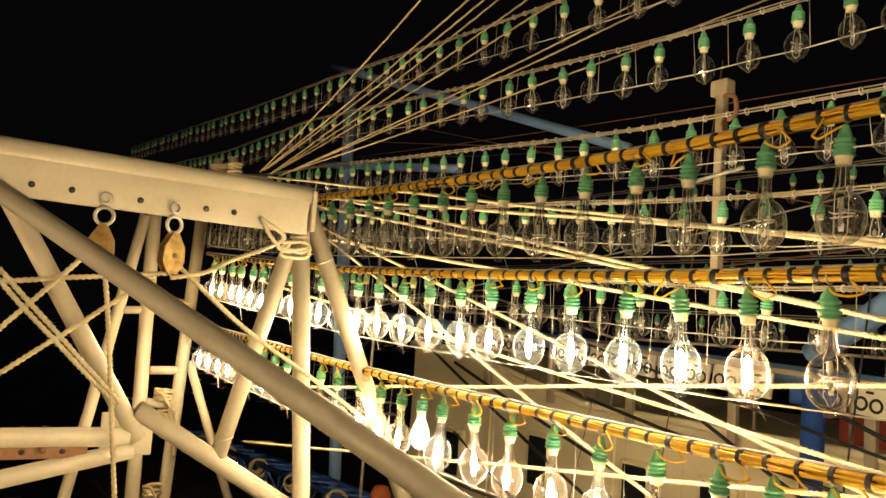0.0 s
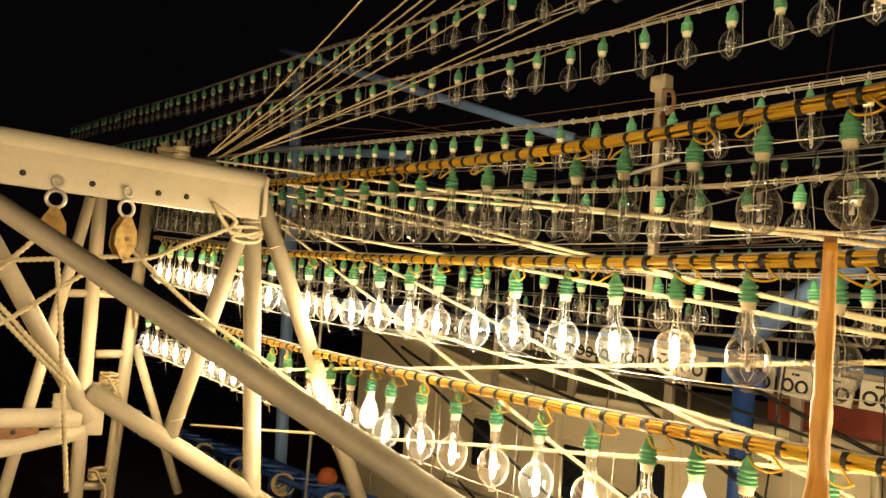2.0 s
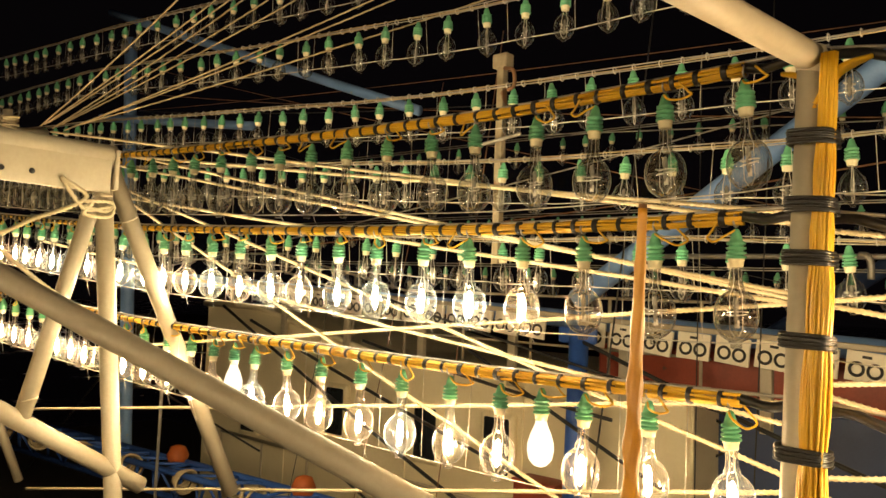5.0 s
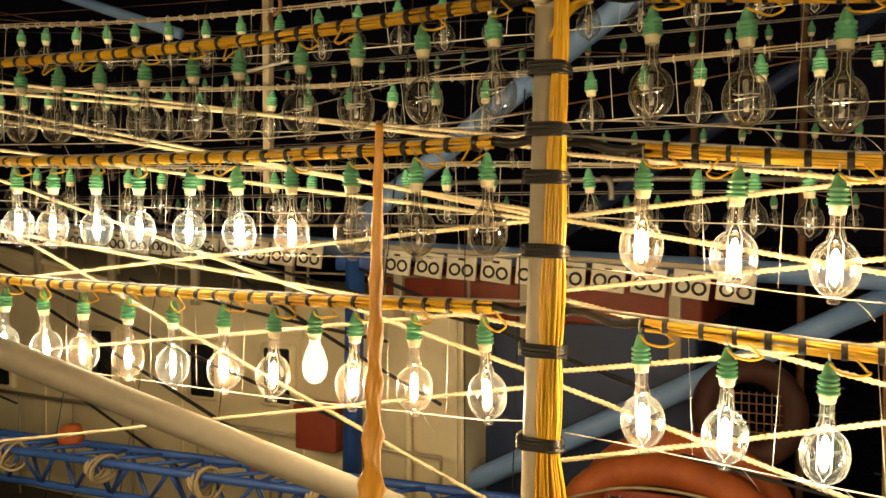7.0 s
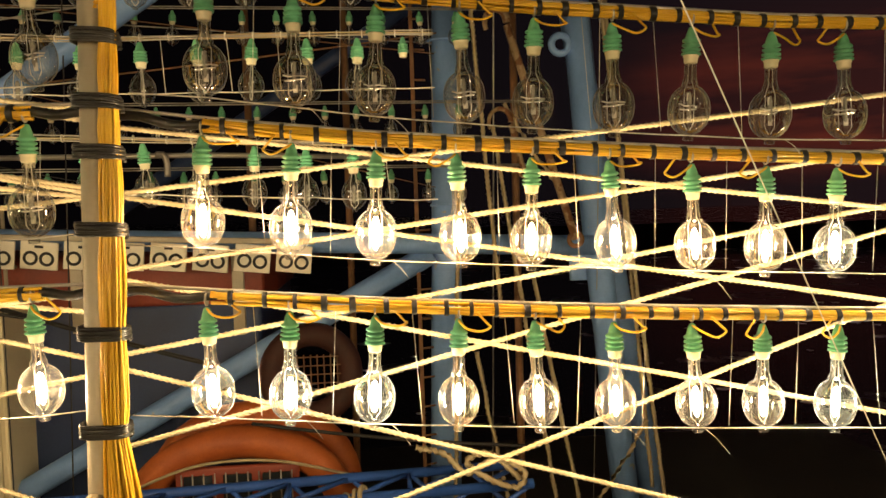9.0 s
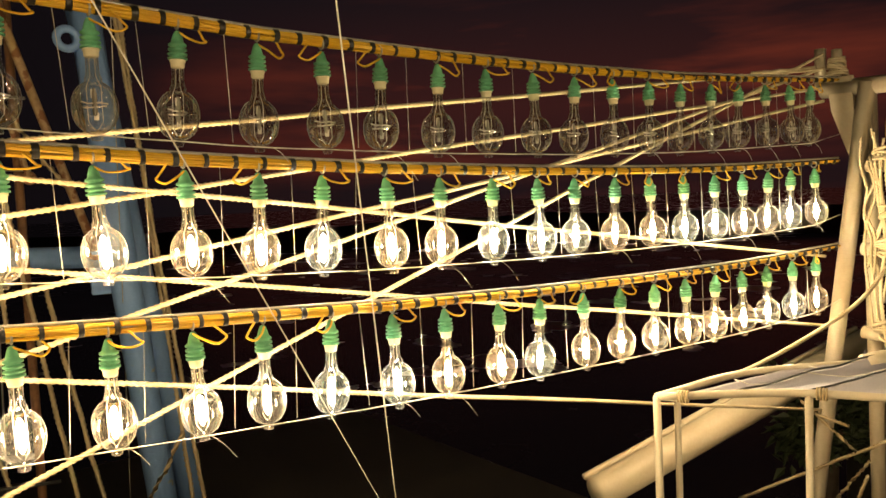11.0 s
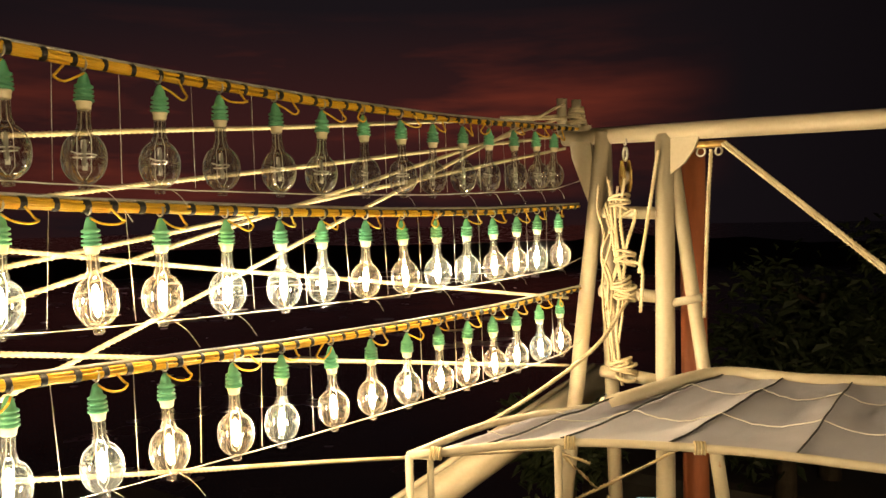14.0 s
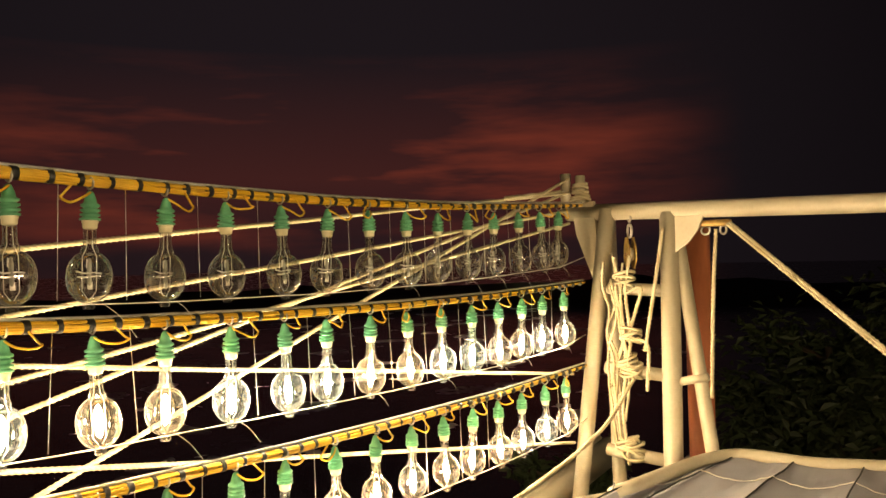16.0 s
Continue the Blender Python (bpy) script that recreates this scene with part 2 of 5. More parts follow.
LEAF = material("leaf_green", (0.055, 0.075, 0.03), 0.6, dark=(0.03, 0.045, 0.015), grain=30, stain=6, bump=0.1, spread=0.3)
BARK = material("bark", (0.10, 0.075, 0.05), 0.9, dark=(0.05, 0.035, 0.025), grain=30, stain=8, bump=0.5)
SIGN = material("white_sign_board", (0.88, 0.83, 0.70), 0.5, dark=(0.78, 0.72, 0.58), grain=30, stain=5, bump=0.05)
LIGHT_BLUE = material("light_blue_plastic", (0.12, 0.42, 0.92), 0.4, dark=(0.08, 0.30, 0.75), grain=30, stain=8)


# ---- building helpers ----
def mesh_of(name, bm, mat, smooth=True):
    me = bpy.data.meshes.new(name)
    bm.to_mesh(me)
    bm.free()
    me.materials.append(mat)
    if smooth:
        for p in me.polygons:
            p.use_smooth = True
    return me


def part(name, bm, mat, parent, label="", smooth=True):
    """Links a bmesh as one mesh object under a thing or a part."""
    ob = new(name, mesh_of(name, bm, mat, smooth) if isinstance(bm, bmesh.types.BMesh) else bm)
    ob.parent = parent
    if label:
        ob["label"] = label
    return ob


def thing(name, label, category, group="", kind="", at=None):
    ob = new(name)
    ob.empty_display_size = 0.05
    if at is not None:
        ob.location = at
    return tagged(ob, label, category, group, kind)


def side_of(d):
    a = d.cross(Vector((0, 0, 1)))
    return (a if a.length > 1e-4 else d.cross(Vector((1, 0, 0)))).normalized()


def add_ring_tube(bm, rings, closed=False, caps=True):
    """Joins rings of points (all the same count) into a skin."""
    vs = [[bm.verts.new(p) for p in r] for r in rings]
    k = len(vs[0])
    for a, b in zip(vs, vs[1:] + ([vs[0]] if closed else [])):
        for i in range(k):
            bm.faces.new((a[i], a[(i + 1) % k], b[(i + 1) % k], b[i]))
    if caps and not closed:
        bm.faces.new(vs[0][::-1])
        bm.faces.new(vs[-1])
    return bm


def add_path_tube(bm, pts, radius, seg=10, taper=1.0, lobes=0, depth=0.0, pitch=0.1, spin=0.0, caps=True):
    """A tube along points; with lobes it is a laid rope whose strands turn once each pitch."""
    pts = [Vector(p) for p in pts]
    rings, length = [], 0.0
    up = side_of((pts[1] - pts[0]).normalized())
    for i, p in enumerate(pts):
        d = (pts[min(i + 1, len(pts) - 1)] - pts[max(i - 1, 0)]).normalized()
        up = (up - d * up.dot(d)).normalized()
        w = d.cross(up)
        if i:
            length += (p - pts[i - 1]).length
        r0 = radius * (1 + (taper - 1) * i / max(len(pts) - 1, 1))
        ring = []
        for k in range(seg):
            a = 2 * math.pi * k / seg
            r = r0 * (1 + depth * abs(math.cos(lobes * a / 2 + 0.0)) - depth * 0.5) if lobes else r0
            b = a + spin + (2 * math.pi * length / pitch if lobes else 0)
            ring.append(p + up * (r * math.cos(b)) + w * (r * math.sin(b)))
        rings.append(ring)
    return add_ring_tube(bm, rings, caps=caps)


def tube(a, b, r, seg=14, r2=None):
    return add_path_tube(bmesh.new(), [a, b], r, seg, (r2 or r) / r)


def along(a, b, n, sag=0.0, wob=0.0, seed=0):
    """Points from a to b that hang through by sag."""
    a, b = Vector(a), Vector(b)
    rnd = random.Random(seed)
    ph = rnd.uniform(0, 6)
    out = []
    for i in range(n + 1):
        u = i / n
        p = a.lerp(b, u)
        p.z -= sag * 4 * u * (1 - u)
        if wob:
            p += Vector((math.sin(ph + 17 * u), math.cos(ph * 2 + 13 * u), math.sin(ph * 3 + 23 * u))) * wob * math.sin(math.pi * u)
        out.append(p)
    return out


def smooth_path(ctrl, n):
    """A soft curve through control points."""
    c = [Vector(p) for p in ctrl]
    c = [c[0] * 2 - c[1]] + c + [c[-1] * 2 - c[-2]]
    out = []
    for i in range(1, len(c) - 2):
        p0, p1, p2, p3 = c[i - 1:i + 3]
        for k in range(n):
            t = k / n
            out.append(0.5 * (2 * p1 + (p2 - p0) * t + (2 * p0 - 5 * p1 + 4 * p2 - p3) * t * t + (3 * p1 - p0 - 3 * p2 + p3) * t ** 3))
    return out + [c[-2]]


def rope_bm(pts, r, fine=True):
    """A three-strand laid rope: pts are resampled so that the lay reads."""
    pts = [Vector(p) for p in pts]
    step = r * 0.9 if fine else r * 2.2
    out = []
    for a, b in zip(pts, pts[1:]):
        n = max(1, int((b - a).length / step))
        out += [a.lerp(b, k / n) for k in range(n)]
    out.append(pts[-1])
    return add_path_tube(bmesh.new(), out, r, 9 if fine else 6, lobes=3, depth=0.66, pitch=r * 8.0)


def rope(name, ctrl, r, label, mat=None, sag=0.0, fine=True, n=24, seed=0, group="rigging ropes", category="rope"):
    pts = along(ctrl[0], ctrl[1], n, sag, r * 0.25, seed) if len(ctrl) == 2 else smooth_path(ctrl, 10)
    ob = new(name, mesh_of(name, rope_bm(pts, r, fine), mat or ROPE))
    return tagged(ob, label, category, group)


def lathe(profile, seg=20, bm=None, centre=(0, 0, 0)):
    """A body turned round the z axis from (radius, height) pairs."""
    bm = bm or bmesh.new()
    c = Vector(centre)
    rings = [[c + Vector((r * math.cos(2 * math.pi * k / seg), r * math.sin(2 * math.pi * k / seg), z)) for k in range(seg)] for r, z in profile]
    return add_ring_tube(bm, rings)


def box_bm(size, centre=(0, 0, 0), bevel=0.004, bm=None, turn=None):
    b = bmesh.new()
    bmesh.ops.create_cube(b, size=1)
    bmesh.ops.scale(b, vec=size, verts=b.verts)
    if bevel:
        bmesh.ops.bevel(b, geom=b.edges[:], offset=bevel, segments=2, affect="EDGES", profile=0.6)
    if turn is not None:
        bmesh.ops.transform(b, matrix=turn, verts=b.verts)
    bmesh.ops.translate(b, vec=centre, verts=b.verts)
    if bm is None:
        return b
    me = bpy.data.meshes.new("tmp")
    b.to_mesh(me)
    b.free()
    bm.from_mesh(me)
    bpy.data.meshes.remove(me)
    return bm


def torus_bm(R, r, m=None, seg=28, ring=10, bm=None):
    bm = bm or bmesh.new()
    m = m or Matrix()
    rings = []
    for i in range(seg):
        a = 2 * math.pi * i / seg
        rings.append([m @ Vector(((R + r * math.cos(b)) * math.cos(a), (R + r * math.cos(b)) * math.sin(a), r * math.sin(b))) for b in (2 * math.pi * k / ring for k in range(ring))])
    return add_ring_tube(bm, rings, closed=True)


def at_curve(table, x):
    """Height of a hanging line at x, from its (x, z) supports."""
    t = sorted(table)
    for (x0, z0), (x1, z1) in zip(t, t[1:]):
        if x <= x1:
            return z0 + (z1 - z0) * (x - x0) / (x1 - x0)
    return t[-1][1]

# ---- ground: harbour water, decks ----
bm = bmesh.new()
bmesh.ops.create_grid(bm, x_segments=40, y_segments=40, size=400)
tagged(new("water", mesh_of("water", bm, SEA)), "black harbour water at night, nearly calm", "water", kind="structure")
bm = box_bm((13.6, 6.6, 0.6), (-0.4, -2.9, 2.3), 0.03)
tagged(new("deck_own", mesh_of("deck_own", bm, DECK, False)), "dark painted steel boat deck in shadow", "deck", kind="structure")
bm = box_bm((26.0, 7.5, 1.6), (-6.0, 5.15, 1.6), 0.06)
tagged(new("deck_neighbour", mesh_of("deck_neighbour", bm, DECK, False)), "dark deck and hull of the moored boat alongside", "deck", kind="structure")

bm = box_bm((3.2, 2.9, 0.12), (0.9, -2.45, 4.08), 0.02)
pl = thing("roof_platform", "dark painted steel platform above the deck", "platform")
part("plate", bm, DECK, pl, "", False)
for px, py in ((-0.6, -1.5), (2.4, -1.5), (-0.6, -3.7), (2.4, -3.7)):
    part("leg", tube((px, py, 2.6), (px, py, 4.05), 0.04, 12), CREAM, pl)

# ---- the lamp ----
BULB_PROFILE = [(0.0155, -0.090), (0.0155, -0.124), (0.0170, -0.136), (0.0215, -0.146)] + [(0.0555 * (1 - abs(z / 0.0675) ** 2.25) ** 0.5, -0.217 - z) for z in (-0.0635, -0.059, -0.052, -0.041, -0.028, -0.013, 0.0, 0.013, 0.028, 0.041, 0.052, 0.060, 0.0645)] + [(0.0150, -0.2830), (0.0140, -0.2860), (0.0140, -0.2970), (0.0120, -0.2990), (0.003, -0.2995)]
SOCKET_PROFILE = [(0.004, 0.004), (0.008, 0.001), (0.0115, -0.008), (0.0150, -0.020), (0.0165, -0.027), (0.0235, -0.031), (0.0235, -0.036), (0.0165, -0.039), (0.0170, -0.041), (0.0242, -0.043), (0.0242, -0.048), (0.0170, -0.051), (0.0175, -0.053), (0.0250, -0.055), (0.0250, -0.060), (0.0180, -0.062), (0.0185, -0.064), (0.0255, -0.066), (0.0255, -0.071), (0.019, -0.072)]
COLLAR_PROFILE = [(0.015, -0.069), (0.0205, -0.072), (0.0205, -0.077), (0.0185, -0.079), (0.0180, -0.089), (0.0168, -0.092), (0.0155, -0.093)]


def arc_tube_bm():
    bm = lathe([(0.002, -0.172), (0.0055, -0.178), (0.0085, -0.190), (0.0108, -0.212), (0.0085, -0.236), (0.0055, -0.248), (0.002, -0.254)], 12)
    return bm


def unlit_tube_bm():
    return lathe([(0.002, -0.168), (0.0045, -0.174), (0.0065, -0.184), (0.0065, -0.226), (0.0045, -0.234), (0.002, -0.240)], 10)


def frame_bm():
    """The wire frame that carries the arc tube in the bulb."""
    bm = bmesh.new()
    for s in (-1, 1):
        add_path_tube(bm, [(s * 0.006, 0, -0.095), (s * 0.007, 0, -0.140), (s * 0.017, 0, -0.165), (s * 0.017, 0, -0.252), (s * 0.004, 0, -0.272)], 0.0009, 5)
    for z, w, tilt in ((-0.204, 0.031, 0.003), (-0.214, 0.027, -0.002)):
        add_path_tube(bm, [(-w, 0.004, z + tilt), (-w * 0.5, -0.004, z - 0.003), (w * 0.4, -0.003, z - 0.001), (w, 0.004, z - tilt)], 0.0021, 6)
    box_bm((0.012, 0.004, 0.022), (-0.002, 0, -0.182), 0.001, bm)
    box_bm((0.012, 0.004, 0.020), (0.002, 0, -0.238), 0.001, bm)
    return bm


def lit_frame_bm():
    """Thin side wires, all that shows beside the glare."""
    bm = bmesh.new()
    for s in (-1, 1):
        add_path_tube(bm, [(s * 0.006, 0, -0.095), (s * 0.007, 0, -0.140), (s * 0.016, 0, -0.165), (s * 0.016, 0, -0.255), (s * 0.004, 0, -0.272)], 0.0008, 5)
    return bm


def stem_bm():
    return lathe([(0.010, -0.094), (0.0095, -0.12), (0.006, -0.137), (0.003, -0.146)], 10)


MESH = {
    "socket": mesh_of("socket", lathe(SOCKET_PROFILE, 18), GREEN),
    "collar": mesh_of("collar", lathe(COLLAR_PROFILE, 18), COLLAR),
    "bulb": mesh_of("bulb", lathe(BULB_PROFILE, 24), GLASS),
    "tube": mesh_of("arc_tube", unlit_tube_bm(), BURNER),
    "frame": mesh_of("wire_frame", frame_bm(), STEEL),
    "lit_frame": mesh_of("wire_frame", lit_frame_bm(), STEEL),
    "stem": mesh_of("glass_stem", stem_bm(), QUARTZ),
}
BURN = [mesh_of("arc_tube_lit", arc_tube_bm(), m) for m in BURNING]
PIGTAIL = []
for s in range(5):
    rn = random.Random(40 + s)
    w = rn.uniform(0.070, 0.105)
    d = rn.uniform(0.016, 0.034)
    sgn = -1 if s == 3 else 1
    PIGTAIL.append(mesh_of("pigtail", add_path_tube(bmesh.new(), smooth_path([(0.0, -0.006, 0.0), (sgn * 0.022, -0.020, -0.014 - rn.uniform(0, .006)), (sgn * w * 0.7, -0.022, -d), (sgn * w, -0.014, -d * 0.62), (sgn * w * 0.9, -0.012, -0.006), (sgn * w * 0.6, -0.016, 0.022)], 6), 0.0032, 6), YELLOW))


def make_lamp(lit, seed, group):
    """One squid lamp, its origin at the top of the socket."""
    name = "fishing_lamp"
    lab = "lit clear-glass fishing lamp in a green plastic socket" if lit else "unlit clear-glass fishing lamp in a green plastic socket"
    t = thing(name, lab, "lamp", group)
    part("socket", MESH["socket"], None, t, "ribbed green plastic socket")
    part("collar", MESH["collar"], None, t, "cream ceramic collar")
    b = part("bulb", MESH["bulb"], None, t, "clear oval glass bulb")
    part("wire_frame", MESH["lit_frame" if lit else "frame"], None, b)
    part("glass_stem", MESH["stem"], None, b)
    part("arc_tube", BURN[seed % 3] if lit else MESH["tube"], None, b, "glowing white arc tube" if lit else "dull unlit arc tube")
    part("pigtail", PIGTAIL[seed % 5], None, t, "looped yellow cable tail")
    return t


LAMPS = {(lit, s): None for lit in (0, 1) for s in range(15)}


def place_lamp(x, y, z, lit, rnd, group):
    s = rnd.randrange(15)
    m = pose(x, y, z, rnd.uniform(-2.5, 2.5), rnd.uniform(-3, 3), rnd.uniform(-22, 22))
    key = (lit, s)
    if LAMPS[key] is None:
        LAMPS[key] = make_lamp(lit, s, group)
        LAMPS[key].matrix_basis = m
        return LAMPS[key]
    c = copy_thing(LAMPS[key], m)
    c["group"] = group
    return c


# ---- the six strings of lamps on the boat's side ----
# lamp places along the side of the boat; the rest goes on at the usual gap
LEFT_UP = [-0.2, -0.42, -0.635, -0.845, -1.09, -1.297, -1.515, -1.743, -1.96, -2.175]
LEFT_MID = [-0.219, -0.44, -0.67, -0.885, -1.105, -1.31, -1.552, -1.766, -1.986, -2.209, -2.428]
LEFT_LOW = [-0.227, -0.452, -0.651, -0.953, -1.17, -1.386, -1.612, -1.837, -2.065, -2.273, -2.60, -2.80]
RIGHT_UP = [0.237, 0.458, 0.672, 0.888, 1.086, 1.296, 1.513, 1.737, 1.939, 2.142, 2.362, 2.573, 2.789, 3.009, 3.215, 3.434, 3.655, 3.865, 4.082]
RIGHT_MID = [0.215, 0.441, 0.659, 0.867, 1.071, 1.279, 1.505, 1.715, 1.921, 2.139, 2.352, 2.577, 2.796, 2.994, 3.217, 3.433, 3.658, 3.877, 4.098, 4.309, 4.515]
RIGHT_LOW = [0.207, 0.418, 0.641, 0.862, 1.068, 1.284, 1.5, 1.704, 1.923, 2.142, 2.348, 2.585, 2.787, 3.016, 3.236, 3.442, 3.658, 3.868, 4.084, 4.296]
Z_LEFT_UP = [(-6.0, 6.66), (-4.5, 6.53), (-3.3, 6.455), (-2.2, 6.401), (-1.6, 6.375), (-1.0, 6.358), (-0.5, 6.362), (0.0, 6.374)]
Z_LEFT_MID = [(-6.0, 6.27), (-4.5, 6.15), (-3.3, 6.066), (-2.4, 6.024), (-1.6, 5.998), (-1.0, 5.983), (-0.5, 5.982), (0.0, 5.99)]
Z_LEFT_LOW = [(-6.0, 5.72), (-4.5, 5.65), (-3.3, 5.59), (-2.3, 5.556), (-1.6, 5.538), (-1.0, 5.527), (-0.5, 5.528), (0.0, 5.53)]
Z_RIGHT_UP = [(0.0, 6.368), (0.24, 6.332), (0.67, 6.274), (1.1, 6.233), (1.73, 6.19), (2.36, 6.170), (3.0, 6.162), (3.65, 6.168), (4.1, 6.183), (5.1, 6.225)]
Z_RIGHT_MID = [(0.0, 5.975), (0.22, 5.946), (0.66, 5.899), (1.07, 5.870), (1.5, 5.84), (2.14, 5.806), (2.8, 5.786), (3.4, 5.776), (4.1, 5.776), (5.1, 5.80)]
Z_RIGHT_LOW = [(0.0, 5.525), (0.21, 5.504), (0.64, 5.463), (1.07, 5.432), (1.5, 5.406), (2.14, 5.372), (2.8, 5.347), (3.4, 5.334), (4.1, 5.328), (5.1, 5.345)]


def cable_string(xs, table, x_end, lit, label, unlit_first, seed, black_end):
    """A wire with a taped bundle of yellow cables, the lamps under it and the line that ties their tips."""
    rnd = random.Random(seed)
    sgn = 1 if x_end > 0 else -1
    xs = list(xs)
    while abs(xs[-1] + sgn * 0.222) < abs(x_end) - 0.08:
        xs.append(xs[-1] + sgn * (0.219 + rnd.uniform(-0.012, 0.012)))
    group = "lamps on the string"
    for i, x in enumerate(xs):
        place_lamp(x, rnd.uniform(-0.006, 0.006), at_curve(table, x), bool(lit and i >= unlit_first), rnd, group)
    t = thing("cable_bundle", label, "cable", "lamp strings")
    x0 = black_end
    n = 90
    # strands of the bundle, thinning out towards the far end
    for k in range(13):
        a = 2 * math.pi * k / 13 + 0.3
        stop = x0 + (x_end - x0) * (1.0 if k < 3 else 0.5 + 0.035 * k)
        pts = []
        for i in range(n + 1):
            x = x0 + (stop - x0) * i / n
            fat = 0.013 * (1 - 0.55 * abs((x - x0) / (x_end - x0)))
            bulge = 1 + 0.18 * abs(math.sin(x * math.pi / 0.085))
            pts.append((x, fat * bulge * math.cos(a + 0.5 * math.sin(x * (5 + k % 4) + k * 1.7)), at_curve(table, x) + 0.030 + fat * bulge * math.sin(a + 0.5 * math.sin(x * (5 + k % 4) + k * 1.7))))
        part("cable", add_path_tube(bmesh.new(), pts, 0.0043, 6), YELLOW, t)
    part("support_wire", add_path_tube(bmesh.new(), [(x_end * i / 80, 0.006, at_curve(table, x_end * i / 80) + 0.050) for i in range(81)], 0.0052, 6), GALV, t, "galvanised support wire")
    # tape wraps
    x = x0 + sgn * 0.05
    while abs(x) < abs(x_end) - 0.05:
        fat = 0.021 * (1 - 0.5 * abs((x - x0) / (x_end - x0))) + rnd.uniform(0, 0.002)
        w = rnd.uniform(0.005, 0.009)
        z = at_curve(table, x) + 0.031
        bmt = add_path_tube(bmesh.new(), [(x - w, 0, z), (x - w * 0.6, 0, z), (x + w * 0.6, 0, z), (x + w, 0, z)], fat, 10)
        part("tape_wrap", bmt, TAPE, t)
        x += sgn * rnd.uniform(0.066, 0.090)
    for px in xs:
        z = at_curve(table, px)
        bmt = torus_bm(0.015, 0.003, pose(px, 0, z + 0.024, 0, 90, 0), 14, 6)
        part("hanger_clip", bmt, GALV, t)
    # the taped black tail towards the post
    if abs(x0) > 0.1:
        pts = [(x0 * u, 0.01 * math.sin(u * 9), at_curve(table, x0 * u) + 0.03 + 0.008 * math.sin(u * 7)) for u in (0.0, 0.15, 0.3, 0.45, 0.6, 0.75, 0.9, 1.05)]
        part("taped_tail", add_path_tube(bmesh.new(), pts, 0.013, 8), TAPE, t, "black taped cable tail")
    # tip line
    tip = [(xs[0] - sgn * 0.2, 0.0, at_curve(table, xs[0]) - 0.27)]
    for a, b in zip(xs, xs[1:]):
        tip.append((a, 0.0, at_curve(table, a) - 0.286))
        tip.append(((a + b) / 2, 0.0, at_curve(table, (a + b) / 2) - 0.287))
    tip.append((xs[-1], 0.0, at_curve(table, xs[-1]) - 0.286))
    tip.append((x_end, 0.0, at_curve(table, x_end) - 0.25))
    tagged(new("tip_line", mesh_of("tip_line", add_path_tube(bmesh.new(), tip, 0.0019, 5), LINE)), "thin pale line tied along the lamp tips", "line", "tip lines")
    # thin hanging lines between the lamps
    for a, b in zip(xs, xs[1:]):
        if rnd.random() < 0.8:
            m = a + (b - a) * rnd.uniform(0.42, 0.62)
            z = at_curve(table, m)
            tagged(new("hanging_line", mesh_of("hanging_line", add_path_tube(bmesh.new(), [(m, 0.004, z + 0.02), (m + rnd.uniform(-.02, .02), 0, z - 0.278)], 0.0008, 4), LINE)), "thin pale twine hanging between two lamps", "line", "hanging twines")
    # loose ends
    for px in xs:
        if rnd.random() < 0.35:
            z = at_curve(table, px) - 0.286
            dx = rnd.uniform(0.03, 0.09)
            tagged(new("loose_twine", mesh_of("loose_twine", add_path_tube(bmesh.new(), smooth_path([(px + 0.03, 0, z), (px + 0.03 + dx * 0.5, -0.01, z - dx * 0.45), (px + 0.03 + dx, -0.012, z - dx * 1.1)], 5), 0.0008, 4), LINE)), "loose curled end of pale twine under a lamp", "line", "loose twine ends")
    return t


cable_string(LEFT_UP, Z_LEFT_UP, -5.75, 0, "taped bundle of yellow lamp cables on a wire, lamps unlit", 0, 1, -0.2)
cable_string(LEFT_MID, Z_LEFT_MID, -5.75, 1, "taped bundle of yellow lamp cables on a wire, most lamps lit", 3, 2, -0.2)
cable_string(LEFT_LOW, Z_LEFT_LOW, -5.75, 1, "taped bundle of yellow lamp cables on a low wire, lamps lit", 0, 3, -0.2)
cable_string(RIGHT_UP, Z_RIGHT_UP, 5.0, 0, "sagging taped bundle of yellow lamp cables, lamps unlit", 0, 4, 0.22)
cable_string(RIGHT_MID, Z_RIGHT_MID, 5.0, 1, "sagging taped bundle of yellow lamp cables, lamps lit", 0, 5, 0.22)
cable_string(RIGHT_LOW, Z_RIGHT_LOW, 5.0, 1, "low sagging taped bundle of yellow lamp cables, lamps lit", 0, 6, 0.22)


# two frosted lamps among the clear ones of the low left string
for fx in (-0.80, -2.43):
    # these two don't burn; light received from nearby lamps is added as emission
    t = thing("frosted_lamp", "unlit white frosted-glass lamp in a green plastic socket, brightened by emission", "lamp", at=(fx, 0, at_curve(Z_LEFT_LOW, fx)))
    part("socket", MESH["socket"], None, t, "ribbed green plastic socket")
    part("collar", MESH["collar"], None, t, "cream ceramic collar")
    part("bulb", lathe([(0.0155, -0.088), (0.019, -0.105), (0.030, -0.130), (0.039, -0.160), (0.040, -0.182), (0.034, -0.208), (0.020, -0.224), (0.006, -0.229)], 20), FROSTED, t, "white frosted glass bulb")
    part("pigtail", PIGTAIL[2], None, t, "looped yellow cable tail")

